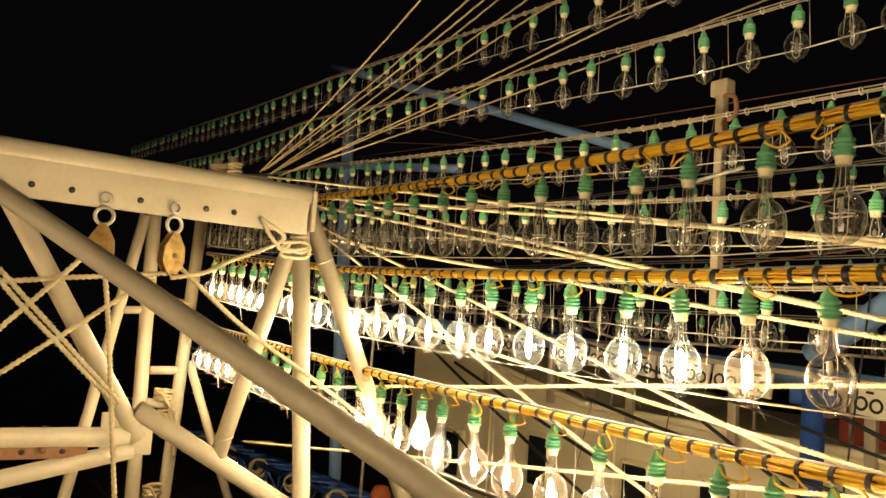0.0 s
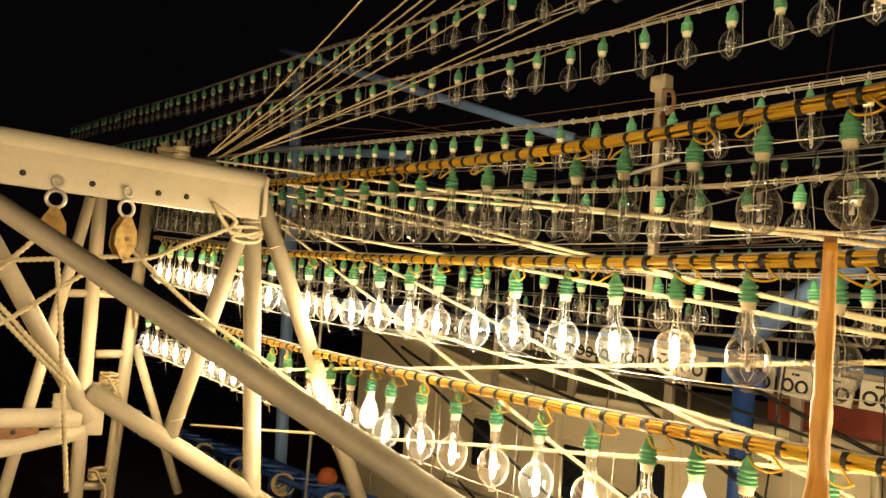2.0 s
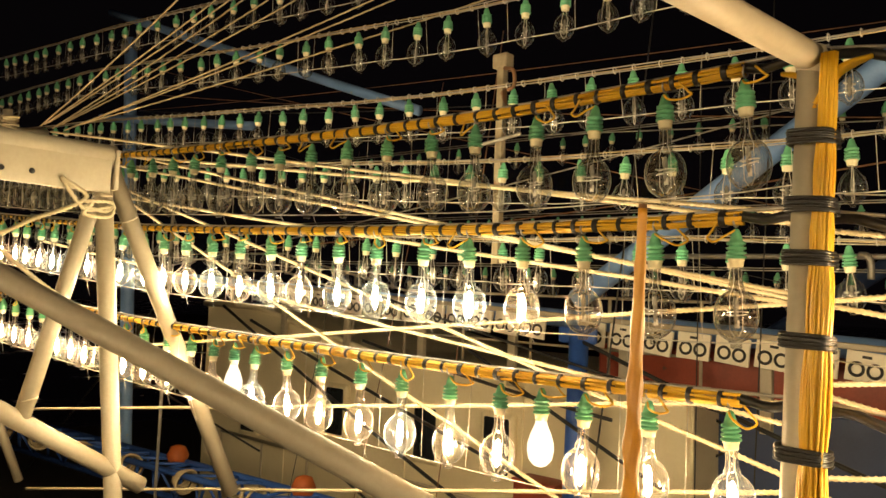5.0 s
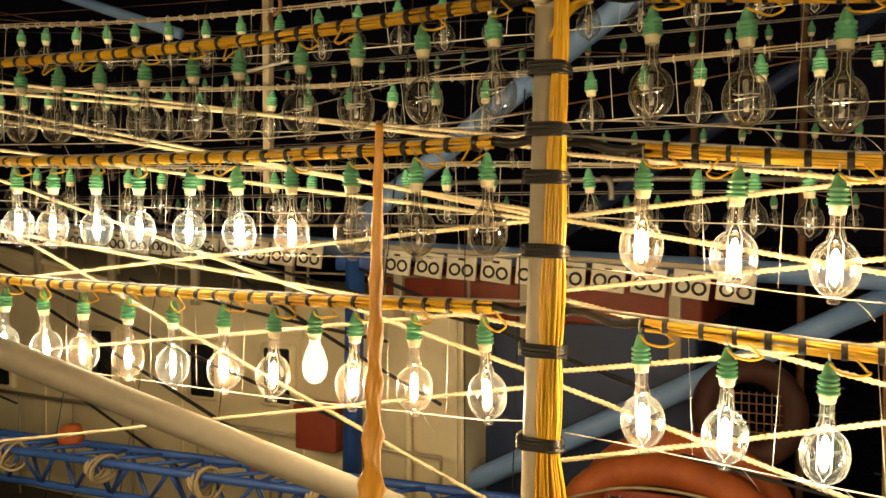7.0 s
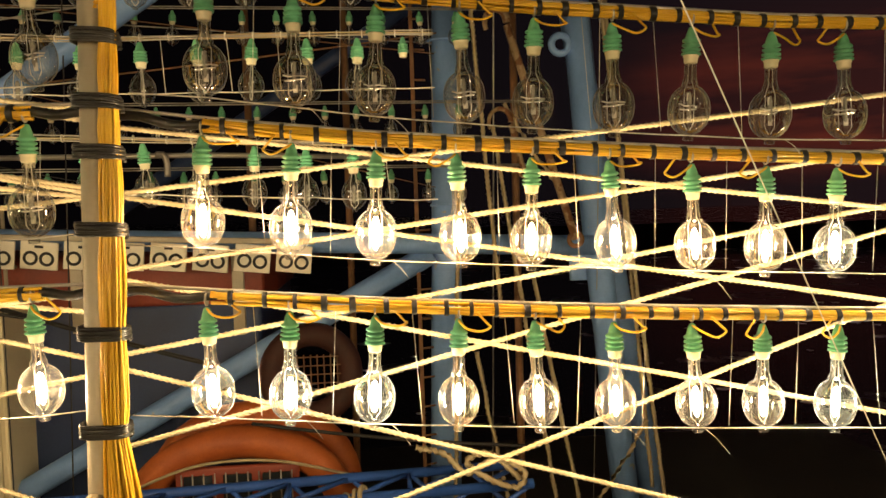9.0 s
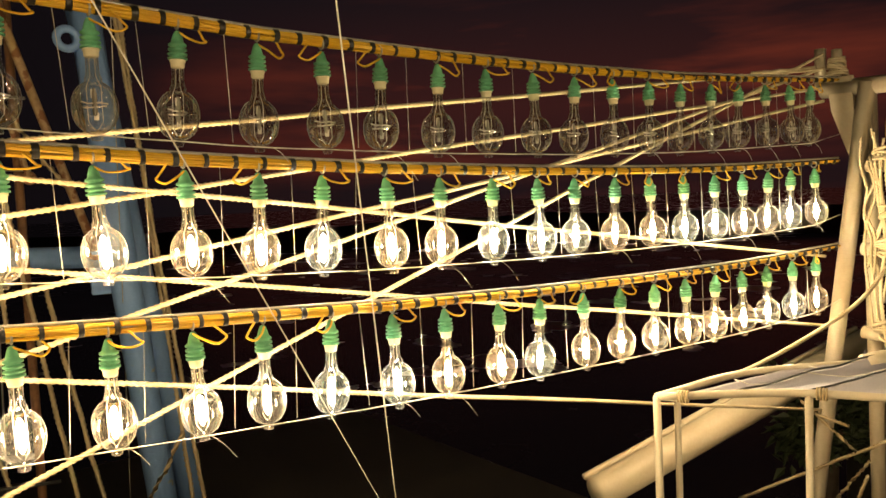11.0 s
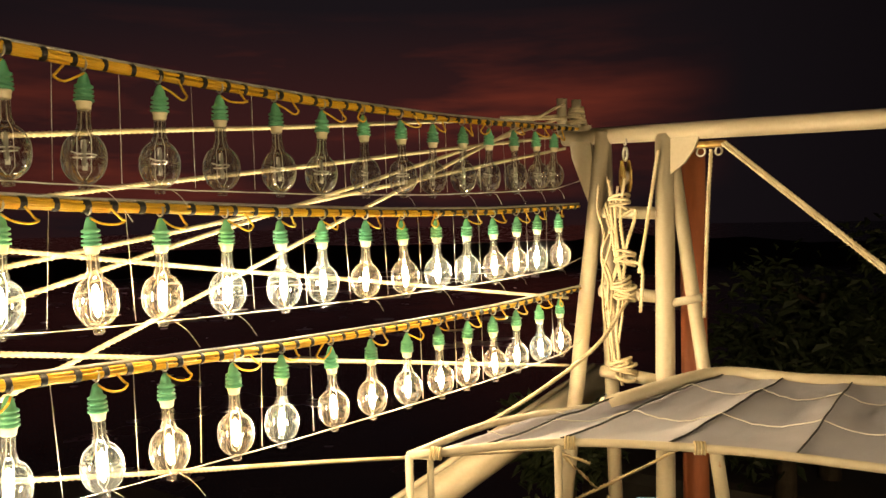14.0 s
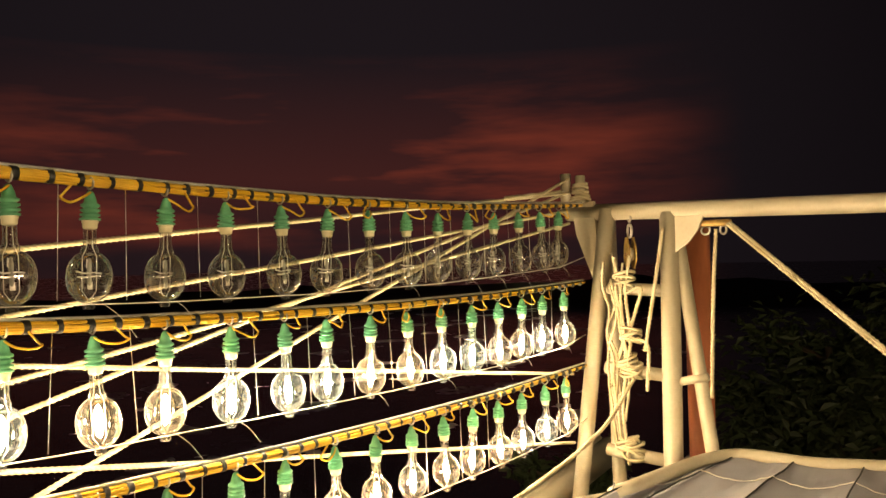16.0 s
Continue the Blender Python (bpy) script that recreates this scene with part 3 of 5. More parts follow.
# ---- the post between the two bays ----
post = thing("lamp_post", "cream painted steel pipe post with slanted arms", "post")
part("pipe", add_path_tube(bmesh.new(), [(-0.13, -0.08, 2.6), (-0.062, -0.08, 4.9), (-0.015, -0.08, 6.37)], 0.029, 20), GREYED, post)
part("top_arm", add_path_tube(bmesh.new(), [(-0.012, -0.08, 6.375), (-0.086, -0.944, 6.365)], 0.033, 20), CREAM, post)
part("elbow", lathe([(0.001, -0.041), (0.028, -0.033), (0.041, 0.0), (0.030, 0.030), (0.001, 0.042)], 18, None, (-0.013, -0.08, 6.37)), CREAM, post)
part("brace", add_path_tube(bmesh.new(), [(0.03, -0.072, 4.884), (-2.93, -1.67, 6.272)], 0.036, 20), BRACE, post, "long slanted greyed pipe brace, darkened in colour for its shade")
part("lower_arm", add_path_tube(bmesh.new(), [(-0.058, -0.07, 5.035), (-0.13, -0.95, 5.015)], 0.036, 20), CREAM, post)

trunk = thing("strapped_cables", "thick vertical bundle of yellow cables strapped with black tape", "cable")
def post_x(z):
    return -0.062 + 0.047 * (z - 4.9) / 1.47


def trunk_r(z):
    return 0.0135 + 0.0140 * min(1.0, max(0.0, 6.36 - z) / 0.75) + max(0.0, 5.19 - z) * 0.085


STRAPS = (6.180, 6.026, 5.906, 5.720, 5.467, 5.228)
for k in range(46):
    rn = random.Random(k)
    a, rr = 2 * math.pi * k / 23 + rn.uniform(-0.1, 0.1), (1.0 if k < 23 else 0.66)
    pts = []
    for i in range(40):
        z = 4.80 + (6.37 - 4.80) * i / 39
        near = min(abs(z - s) for s in STRAPS)
        r = trunk_r(z) * rr * (0.90 + 0.14 * min(1.0, near / 0.06))
        pts.append((post_x(z) + 0.050 + max(0.0, 5.2 - z) * 0.10 + r * math.cos(a) + 0.0018 * math.sin(z * 11 + k * 2.1), -0.112 + r * math.sin(a) * 0.8 + 0.0015 * math.cos(z * 13 + k), z))
    part("cable", add_path_tube(bmesh.new(), pts, 0.0036, 6), YELLOW, trunk)
for z in STRAPS:
    cx = post_x(z)
    rn = random.Random(int(z * 100))
    w = trunk_r(z)
    coil = []
    for i in range(6 * 24 + 1):
        a = 2 * math.pi * i / 24
        ca, sa = math.cos(a), math.sin(a)
        x1 = -0.032 if ca < 0 else 0.052 + w + max(0.0, 5.2 - z) * 0.10
        coil.append((cx + x1 * abs(ca) ** 0.6 + 0.0008 * math.sin(i * 1.7), -0.094 + math.copysign(0.047 * abs(sa) ** 0.6, sa), z - 0.0165 + 0.0055 * i / 24 - 0.005 * ca + 0.0012 * math.sin(i * 0.37)))
    ring = add_path_tube(bmesh.new(), coil, 0.0042, 6)
    part("tape_strap", ring, TAPE, trunk, "shiny black tape strap")
# where the cables leave the post for each string
for z, s in ((6.36, 1), (6.35, -1)):
    bm = bmesh.new()
    for k in range(5):
        add_path_tube(bm, smooth_path([(0.0, -0.10 + 0.012 * k, z - 0.10), (0.03 * s, -0.08 + 0.010 * k, z - 0.03), (0.06 * s, -0.05 + 0.008 * k, z + 0.0), (0.10 * s, -0.02, z + 0.015)], 5), 0.006, 6)
    part("branch", bm, YELLOW, trunk, "yellow cables turning off the post")

# ---- the wrapped pole ----
pole = thing("wrapped_pole", "slim pole wrapped in twisted ochre plastic sheet", "pole")
rings = []
for i in range(140):
    u = i / 139
    z = 5.868 - u * 0.80
    cx = 0.255 - 0.022 * u
    r = 0.0036 + 0.0180 * u + max(0.0, u - 0.36) * 0.030
    ring = []
    for k in range(28):
        a = 2 * math.pi * k / 28
        fold = 1.12 - (0.10 + 0.44 * min(1.0, u * 2.4)) * abs(math.sin(a + z * 62)) ** 0.5 + 0.16 * math.sin(5 * a - z * 95) * u + 0.12 * math.sin(3 * a + z * 151) * u
        ring.append((cx + r * fold * math.cos(a), -1.37 + r * fold * math.sin(a), z))
    rings.append(ring)
part("sheet_wrap", add_ring_tube(bmesh.new(), rings), OCHRE, pole, "twisted ochre plastic wrap")
part("shaft", tube((0.255, -1.37, 5.872), (0.205, -1.37, 4.13), 0.0036, 10), RUSTY, pole)

# ---- cross gantry on the boat, beside the left bay ----
gx = -3.0
gantry = thing("cross_gantry", "cream painted steel pipe gantry with a drilled beam", "gantry")
bm = add_path_tube(bmesh.new(), [(gx, -0.33, 6.375), (gx, -3.9, 6.375)], 0.062, 24)
part("beam", bm, CREAM, gantry)
bm = box_bm((0.020, 3.5, 0.17), (gx + 0.050, -2.11, 6.295), 0.004)
part("drilled_plate", bm, CREAM, gantry)
# dark discs on the uncut plate stand for the shade inside its holes
for hy, hz in ((-1.48, 6.262), (-1.34, 6.262), (-1.085, 6.259), (-0.82, 6.262), (-0.70, 6.264), (-1.62, 6.262), (-1.76, 6.262)):
    part("hole", add_path_tube(bmesh.new(), [(gx + 0.0585, hy, hz), (gx + 0.0625, hy, hz)], 0.0125, 14), DARK, gantry, "dark disc in place of the shade in a drilled bolt hole")
part("end_plate", box_bm((0.13, 0.022, 0.185), (gx, -0.335, 6.32), 0.006), CREAM, gantry)
def pipe(name, a, b, r, th, mat=None, label=""):
    return part(name, add_path_tube(bmesh.new(), [a, b], r, 18), mat or CREAM, th, label)
pipe("upright", (gx, -0.374, 6.33), (gx, -0.02, 2.6), 0.040, gantry)
pipe("raking_leg", (gx, -0.345, 6.345), (gx, 0.40, 4.75), 0.040, gantry)
pipe("web_strut", (gx, -0.42, 6.12), (gx, -0.66, 5.19), 0.036, gantry)
pipe("lower_chord", (gx, -1.0, 5.42), (gx, -0.10, 4.86), 0.040, gantry)
pipe("web_strut", (gx, -1.54, 6.20), (gx, -0.985, 5.30), 0.037, gantry)
pipe("tie_bar", (gx, -1.02, 5.312), (gx, -3.6, 5.312), 0.038, gantry)
pipe("tie_bar", (gx, -1.0, 5.26), (gx, -3.6, 4.70), 0.034, gantry)
pipe("upright", (gx, -3.6, 6.33), (gx, -3.6, 2.6), 0.040, gantry)
part("weld_bead", torus_bm(0.040, 0.004, pose(gx, -0.235, 6.105, 25, 0, 0), 20, 6), CREAM, gantry)

bar = part("perforated_bar", box_bm((0.012, 2.1, 0.055), (gx + 0.012, -2.22, 5.262), 0.003), RUSTY, gantry, "rusty perforated steel bar")
# the bar's holes are dark discs too, coloured like shaded openings
for k in range(14):
    part("bolt_hole_disc", add_path_tube(bmesh.new(), [(gx + 0.016, -1.26 - 0.14 * k, 5.262), (gx + 0.0205, -1.26 - 0.14 * k, 5.262)], 0.011, 10), DARK, bar)
for k in range(5):
    part("bolt_head", add_path_tube(bmesh.new(), [(gx + 0.014, -1.33 - 0.42 * k, 5.268), (gx + 0.032, -1.33 - 0.42 * k, 5.268)], 0.013, 6), RUSTY, bar)
part("node_plate", box_bm((0.016, 0.20, 0.17), (gx + 0.006, -1.03, 5.325), 0.006), CREAM, gantry)
part("weld_bead", torus_bm(0.037, 0.0045, pose(gx, -0.63, 5.30, 14, 0, 0), 20, 6), CREAM, gantry)
part("weld_bead", torus_bm(0.040, 0.0045, pose(gx, -0.365, 6.20, 5, 0, 0), 20, 6), CREAM, gantry)

# blocks that hang from the gantry
def pulley_block(at, turn, label):
    t = thing("pulley_block", label, "pulley", "pulley blocks", at=at)
    t.rotation_euler = (0, 0, radians(turn))
    part("shackle", torus_bm(0.020, 0.006, pose(0, 0, 0.012, 90, 0, 0), 18, 8), GALV, t)
    part("ring", torus_bm(0.034, 0.0075, pose(0, 0, -0.058, 90, 0, 0), 24, 8), GALV, t)
    bm = bmesh.new()
    for s in (-1, 1):
        prof = [(-0.012, -0.092), (0.014, -0.092), (0.046, -0.15), (0.050, -0.21), (0.020, -0.262), (-0.018, -0.265), (-0.050, -0.215), (-0.046, -0.15)]
        a = [bm.verts.new((x, s * 0.014, z)) for x, z in prof]
        b = [bm.verts.new((x, s * 0.022, z)) for x, z in prof]
        bm.faces.new(a), bm.faces.new(b[::-1])
        for i in range(8):
            bm.faces.new((a[i], a[(i + 1) % 8], b[(i + 1) % 8], b[i]))
    bmesh.ops.recalc_face_normals(bm, faces=bm.faces)
    part("cheek", bm, BRASS, t, "worn brass cheek plates", False)
    part("sheave", add_path_tube(bmesh.new(), [(0, -0.012, -0.185), (0, 0.012, -0.185)], 0.036, 18), GALV, t)
    part("pin", add_path_tube(bmesh.new(), [(0, -0.027, -0.185), (0, 0.027, -0.185)], 0.010, 10), RUSTY, t)
    return t



# ---- unseen strings on the boat's other side, added behind the walk as front light ----
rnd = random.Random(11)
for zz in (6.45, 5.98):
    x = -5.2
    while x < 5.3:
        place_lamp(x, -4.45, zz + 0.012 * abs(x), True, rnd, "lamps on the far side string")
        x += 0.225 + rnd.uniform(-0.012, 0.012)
    t = thing("cable_bundle", "taped bundle of yellow lamp cables, added unseen along the other side", "cable", "lamp strings")
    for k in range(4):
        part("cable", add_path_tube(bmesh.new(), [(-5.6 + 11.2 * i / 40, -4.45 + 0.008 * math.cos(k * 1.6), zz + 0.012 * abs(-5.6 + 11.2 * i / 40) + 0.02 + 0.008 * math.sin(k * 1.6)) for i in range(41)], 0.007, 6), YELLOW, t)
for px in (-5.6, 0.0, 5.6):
    tagged(new("added_side_post", mesh_of("added_side_post", tube((px, -4.5, 2.6), (px, -4.5, 6.7), 0.035, 14), CREAM)), "cream steel pipe post, added unseen on the boat's other side", "post", "side posts")

pulley_block((gx + 0.07, -1.215, 6.235), 75, "worn brass rope block on a steel ring under the drilled beam")
pulley_block((gx + 0.07, -0.945, 6.235), 110, "scuffed brass rope block hanging beside the ropes")

# ---- ladder gantry at the far left end ----
lx = -6.0
lg = thing("ladder_gantry", "cream steel pipe mast with ladder rungs beside the lamp strings", "gantry", "end gantries")
def lpt(y, z):
    return (lx, y, z)
pipe("upright", lpt(-0.360, 6.605), lpt(-0.258, 2.620), 0.052, lg)
pipe("upright", lpt(0.009, 6.662), lpt(-0.129, 2.620), 0.048, lg)
pipe("raking_leg", lpt(-0.426, 6.551), lpt(-1.076, 2.620), 0.042, lg)
pipe("raking_leg", lpt(0.022, 5.443), lpt(0.475, 4.272), 0.034, lg)
pipe("rung", lpt(-0.252, 5.836), lpt(-0.008, 5.856), 0.032, lg)
pipe("rung", lpt(-0.269, 5.366), lpt(-0.045, 5.374), 0.032, lg)
pipe("rung", lpt(-0.285, 5.129), lpt(-0.070, 5.089), 0.032, lg)
pipe("rung", lpt(-0.273, 4.376), lpt(-0.065, 4.364), 0.032, lg)
pipe("beam", lpt(0.506, 6.980), lpt(-0.912, 6.796), 0.05, lg)
pipe("stub", lpt(0.107, 6.910), lpt(0.088, 7.085), 0.034, lg)
pipe("stub", lpt(0.230, 6.932), lpt(0.210, 7.127), 0.034, lg)
pipe("clamp_bar", lpt(-0.550, 5.812), lpt(0.015, 5.845), 0.03, lg)
for st in (lpt(0.099, 6.979), lpt(0.222, 7.011)):
    bm = bmesh.new()
    for j in range(6):
        torus_bm(0.052 + 0.006 * (j % 3), 0.013, pose(st[0], st[1], st[2] - 0.05 + 0.022 * j, 8 * (j % 3) - 8, 6 * (j % 2), 0), 20, 6, bm)
    tagged(new("rope_hitch", mesh_of("rope_hitch", bm, ROPE)), "turns of pale rope belayed on the short stub", "rope", "rope hitches")

for zz, yy in ((5.14, -0.15), (4.98, -0.11), (5.83, -0.08), (4.42, -0.16)):
    lash = []
    rn = random.Random(int(zz * 100))
    for i in range(90):
        q = 2 * math.pi * i / 15
        lash.append((lx + 0.064 * math.cos(q) + 0.006 * math.sin(q * 0.37), yy + 0.064 * math.sin(q), zz + 0.013 * i / 15 + 0.030 * math.sin(q * 0.31 + zz) * math.cos(q) + rn.uniform(-0.003, 0.003)))
    lash += [(lx + 0.10, yy + 0.04, zz - 0.05), (lx + 0.11, yy + 0.06, zz - 0.26)]
    tagged(new("rope_lashing", mesh_of("rope_lashing", rope_bm(lash, 0.011, False), OLD_ROPE)), "tangled pale rope lashing with a loose end on the ladder mast", "rope", "rope lashings")

# ---- gantry at the right end ----
ex = 5.1
rg = thing("end_gantry", "cream steel pipe gantry with ladder rungs, ropes hung on it", "gantry", "end gantries")
pipe("beam", (ex, 0.14, 6.222), (ex, -4.2, 6.13), 0.046, rg)
pipe("front_leg", (ex - 0.02, -0.11, 6.235), (ex - 0.02, 0.36, 2.6), 0.044, rg)
pipe("back_post", (ex + 0.10, -0.06, 6.22), (ex + 0.10, -0.13, 2.6), 0.040, rg)
pipe("upright", (ex, -0.448, 6.20), (ex, -0.415, 2.6), 0.051, rg)
pipe("raking_leg", (ex + 0.03, -0.47, 6.12), (ex + 0.03, -0.96, 2.6), 0.036, rg)
pipe("rung", (ex, -0.08, 5.800), (ex, -0.44, 5.783), 0.034, rg)
pipe("rung", (ex, -0.07, 5.36), (ex, -0.44, 5.335), 0.034, rg)
pipe("rung", (ex, -0.07, 4.91), (ex, -0.44, 4.885), 0.034, rg)
pipe("stub", (ex, 0.150, 6.24), (ex, 0.150, 6.445), 0.030, rg)
pipe("stub", (ex, 0.060, 6.24), (ex, 0.060, 6.43), 0.027, rg)
pipe("clamp_bar", (ex, -0.44, 5.30), (ex, -0.63, 5.345), 0.022, rg)
bm = bmesh.new()
prof = [(-0.40, 6.19), (-0.64, 6.18), (-0.605, 6.10), (-0.56, 6.04), (-0.48, 5.98), (-0.44, 5.98)]
fa = [bm.verts.new((ex - 0.03, y, z)) for y, z in prof]
fb = [bm.verts.new((ex - 0.01, y, z)) for y, z in prof]
bm.faces.new(fa), bm.faces.new(fb[::-1])
for i in range(6):
    bm.faces.new((fa[i], fa[(i + 1) % 6], fb[(i + 1) % 6], fb[i]))
bmesh.ops.recalc_face_normals(bm, faces=bm.faces)
part("gusset", bm, CREAM, rg, "cream gusset plate", False)
bm = bmesh.new()
prof = [(0.10, 6.27), (-0.03, 6.28), (-0.05, 6.05), (-0.02, 5.85), (0.03, 5.98), (0.075, 6.10)]
fa = [bm.verts.new((ex - 0.035, y, z)) for y, z in prof]
fb = [bm.verts.new((ex + 0.0, y, z)) for y, z in prof]
bm.faces.new(fa), bm.faces.new(fb[::-1])
for i in range(6):
    bm.faces.new((fa[i], fa[(i + 1) % 6], fb[(i + 1) % 6], fb[i]))
bmesh.ops.recalc_face_normals(bm, faces=bm.faces)
part("bracket", bm, CREAM, rg, "curved cream bracket plate", False)

tagged(new("red_pole", mesh_of("red_pole", add_path_tube(bmesh.new(), [(ex + 0.25, -0.52, 2.6), (ex + 0.25, -0.505, 6.15)], 0.070, 24), RUST_POLE)), "thick rust-red painted pole behind the gantry upright", "pole")

bl = thing("wooden_cleat", "worn wooden rope cleat under the gantry beam", "cleat", at=(ex + 0.02, -0.66, 6.13))
part("bar", box_bm((0.05, 0.20, 0.035), (0, 0, 0), 0.012), BRASS, bl)
part("hook", torus_bm(0.022, 0.006, pose(0, 0.03, -0.035, 90, 0, 90), 14, 6), GALV, bl)
part("hook", torus_bm(0.022, 0.006, pose(0, -0.06, -0.035, 90, 0, 60), 14, 6), GALV, bl)
rn = random.Random(5)
for k in range(6):
    y0 = -0.13 - 0.012 * k + rn.uniform(-.02, .02)
    zt, zb = rn.uniform(5.80, 6.0), rn.uniform(4.95, 5.35)
    c = [(ex - 0.07, y0 + rn.uniform(-.03, .03), zt)]
    for j in range(1, 5):
        c.append((ex - 0.07 - 0.01 * rn.random(), y0 + rn.uniform(-.035, .035), zt + (zb - zt) * j / 5))
    c.append((ex - 0.06, y0, zb))
    rope("coiled_rope", c, 0.0075, "pale rope hitched in tangled coils on the gantry", None, 0, False, 8, k, "gantry coils")
for k, zz in enumerate((5.82, 5.52, 5.37, 5.33, 4.93, 4.90)):
    bm = bmesh.new()
    for j in range(4):
        torus_bm(0.055, 0.009, pose(ex - 0.03, -0.20 - 0.03 * (k % 2), zz + 0.018 * j, rn.uniform(-20, 20), rn.uniform(-20, 20), 0), 20, 6, bm)
    tagged(new("rope_hitch", mesh_of("rope_hitch", bm, ROPE)), "turns of pale rope hitched round the gantry rung", "rope", "rope hitches")
bm = bmesh.new()
for j in range(6):
    torus_bm(0.050 - 0.003 * j, 0.011, pose(ex, 0.06, 6.29 + 0.018 * j, rn.uniform(-12, 12), rn.uniform(-12, 12), 0), 20, 6, bm)
tagged(new("rope_hitch", mesh_of("rope_hitch", bm, ROPE)), "turns of pale rope belayed on the short stub", "rope", "rope hitches")

# slanted boom below the canopy
boom = tagged(new("boom", mesh_of("boom", add_path_tube(bmesh.new(), [(5.803, 0.228, 4.725), (3.688, 0.574, 4.216)], 0.085, 22), CREAM)), "cream painted steel boom slanting below the canvas", "boom")

part("flange", add_path_tube(bmesh.new(), [Vector(p) + Vector((-0.02, 0.07, 0.07)) for p in ((5.803, 0.228, 4.725), (3.688, 0.574, 4.216))], 0.018, 6), CREAM, boom, "thin flange along the boom")
pulley_block((ex - 0.02, -0.235, 6.165), 40, "dark steel rope block hanging under the gantry beam")

# ---- canvas awning on a pipe frame ----
aw = thing("awning", "grey canvas awning laced to a bent cream pipe frame", "awning")
CAN = [(3.234, -0.166, 4.930), (3.623, -0.564, 4.940), (3.815, -1.139, 4.950), (3.875, -1.687, 4.950), (4.215, -0.489, 4.950), (5.003, -0.724, 4.970), (5.111, -1.118, 4.960), (5.268, -1.568, 4.960)]
fr, bk = CAN[:4], CAN[4:]
part("front_rail", add_path_tube(bmesh.new(), smooth_path(fr, 8), 0.016, 12), CREAM, aw)
part("back_rail", add_path_tube(bmesh.new(), smooth_path(bk, 8), 0.036, 14), CREAM, aw)
part("side_rail", add_path_tube(bmesh.new(), smooth_path([fr[0], (3.718, -0.235, 4.950), bk[0]], 8), 0.015, 12), CREAM, aw)
for p in (fr[0], fr[1]):
    part("stanchion", add_path_tube(bmesh.new(), [p, (p[0] + 0.01, p[1], p[2] - 1.1)], 0.015, 12), CREAM, aw)
part("stanchion", add_path_tube(bmesh.new(), [fr[0], (fr[0][0] + 0.06, fr[0][1] - 0.05, fr[0][2] - 0.02), (fr[0][0] + 0.065, fr[0][1] - 0.05, fr[0][2] - 1.1)], 0.013, 12), CREAM, aw)
RIBS = (0.0, 0.17, 0.38, 0.60, 0.82, 1.0)
fpath, bpath = smooth_path(fr, 20), smooth_path(bk, 20)


def rail_point(path, u):
    f = u * (len(path) - 1)
    i = min(int(f), len(path) - 2)
    return path[i].lerp(path[i + 1], f - i)


def canvas_point(u, v, lift=0.0):
    """The cloth hangs hollow between its ribs and is drawn up along them and along a ridge line."""
    i = max(k for k in range(len(RIBS) - 1) if RIBS[k] <= u + 1e-9)
    w = (u - RIBS[i]) / (RIBS[i + 1] - RIBS[i])
    slant = 0.06 * (1 - v)
    p = rail_point(fpath, min(1.0, max(0.0, u - slant * math.sin(math.pi * u)))).lerp(rail_point(bpath, u), 0.03 + 0.95 * v)
    hollow = -0.034 * math.sin(math.pi * w) ** 0.8 * math.sin(math.pi * (0.12 + 0.80 * v))
    ridge = 0.024 * max(0.0, 1 - abs(v - 0.58) / 0.42) * (0.6 + 0.4 * math.cos(2 * math.pi * w))
    crease = 0.009 * noise.noise(Vector((u * 11, v * 5, 1.3))) + 0.006 * noise.noise(Vector((u * 46, v * 9, 5.0)))
    p.z += hollow + ridge + crease + lift
    return p


bm = bmesh.new()
NU, NV = 90, 36
grid = [[bm.verts.new(canvas_point(i / NU, j / NV)) for j in range(NV + 1)] for i in range(NU + 1)]
for i in range(NU):
    for j in range(NV):
        bm.faces.new((grid[i][j], grid[i + 1][j], grid[i + 1][j + 1], grid[i][j + 1]))
bmesh.ops.recalc_face_normals(bm, faces=bm.faces)
bmesh.ops.solidify(bm, geom=bm.faces[:], thickness=0.003)
part("canvas", bm, CANVAS, aw, "weathered grey canvas hollow between its ribs")
for u in RIBS[1:-1]:
    part("strap", add_path_tube(bmesh.new(), [canvas_point(u, j / 24, 0.004) for j in range(25)], 0.0042, 6), DARK, aw, "dark seam strap over the canvas")
for v in (0.34, 0.72):
    part("lacing", add_path_tube(bmesh.new(), [canvas_point(i / 60, v, 0.009) for i in range(61)], 0.0026, 5), LINE, aw, "thin pale lacing line")
for u in (0.05, 0.35, 0.6):
    a = fpath[int(u * (len(fpath) - 1))]
    bm = bmesh.new()
    for k in range(4):
        torus_bm(0.021, 0.005, pose(a.x + 0.004 * k, a.y - 0.010 * k, a.z, 90, 0, 25), 16, 6, bm)
    part("lashing", bm, OLD_ROPE, aw, "rope lashing round the rail")

# ---- rigging ropes behind the lamps ----
RIGHT_ROPES = [((-0.225, 0.420, 5.809), (5.090, 0.129, 6.334)), ((-0.225, 0.420, 5.572), (5.090, 0.129, 6.234)), ((-0.225, 0.420, 4.502), (5.090, 0.129, 6.416)), ((-0.225, 0.420, 6.034), (5.090, 0.129, 5.312)), ((-0.225, 0.420, 5.826), (5.090, 0.129, 4.924)), ((-0.225, 0.420, 5.309), (5.090, 0.129, 6.163)), ((-0.225, 0.420, 5.013), (5.090, 0.129, 6.339)), ((-0.225, 0.420, 5.575), (5.090, 0.129, 4.446)), ((-0.225, 0.420, 5.300), (5.090, 0.129, 3.803))]
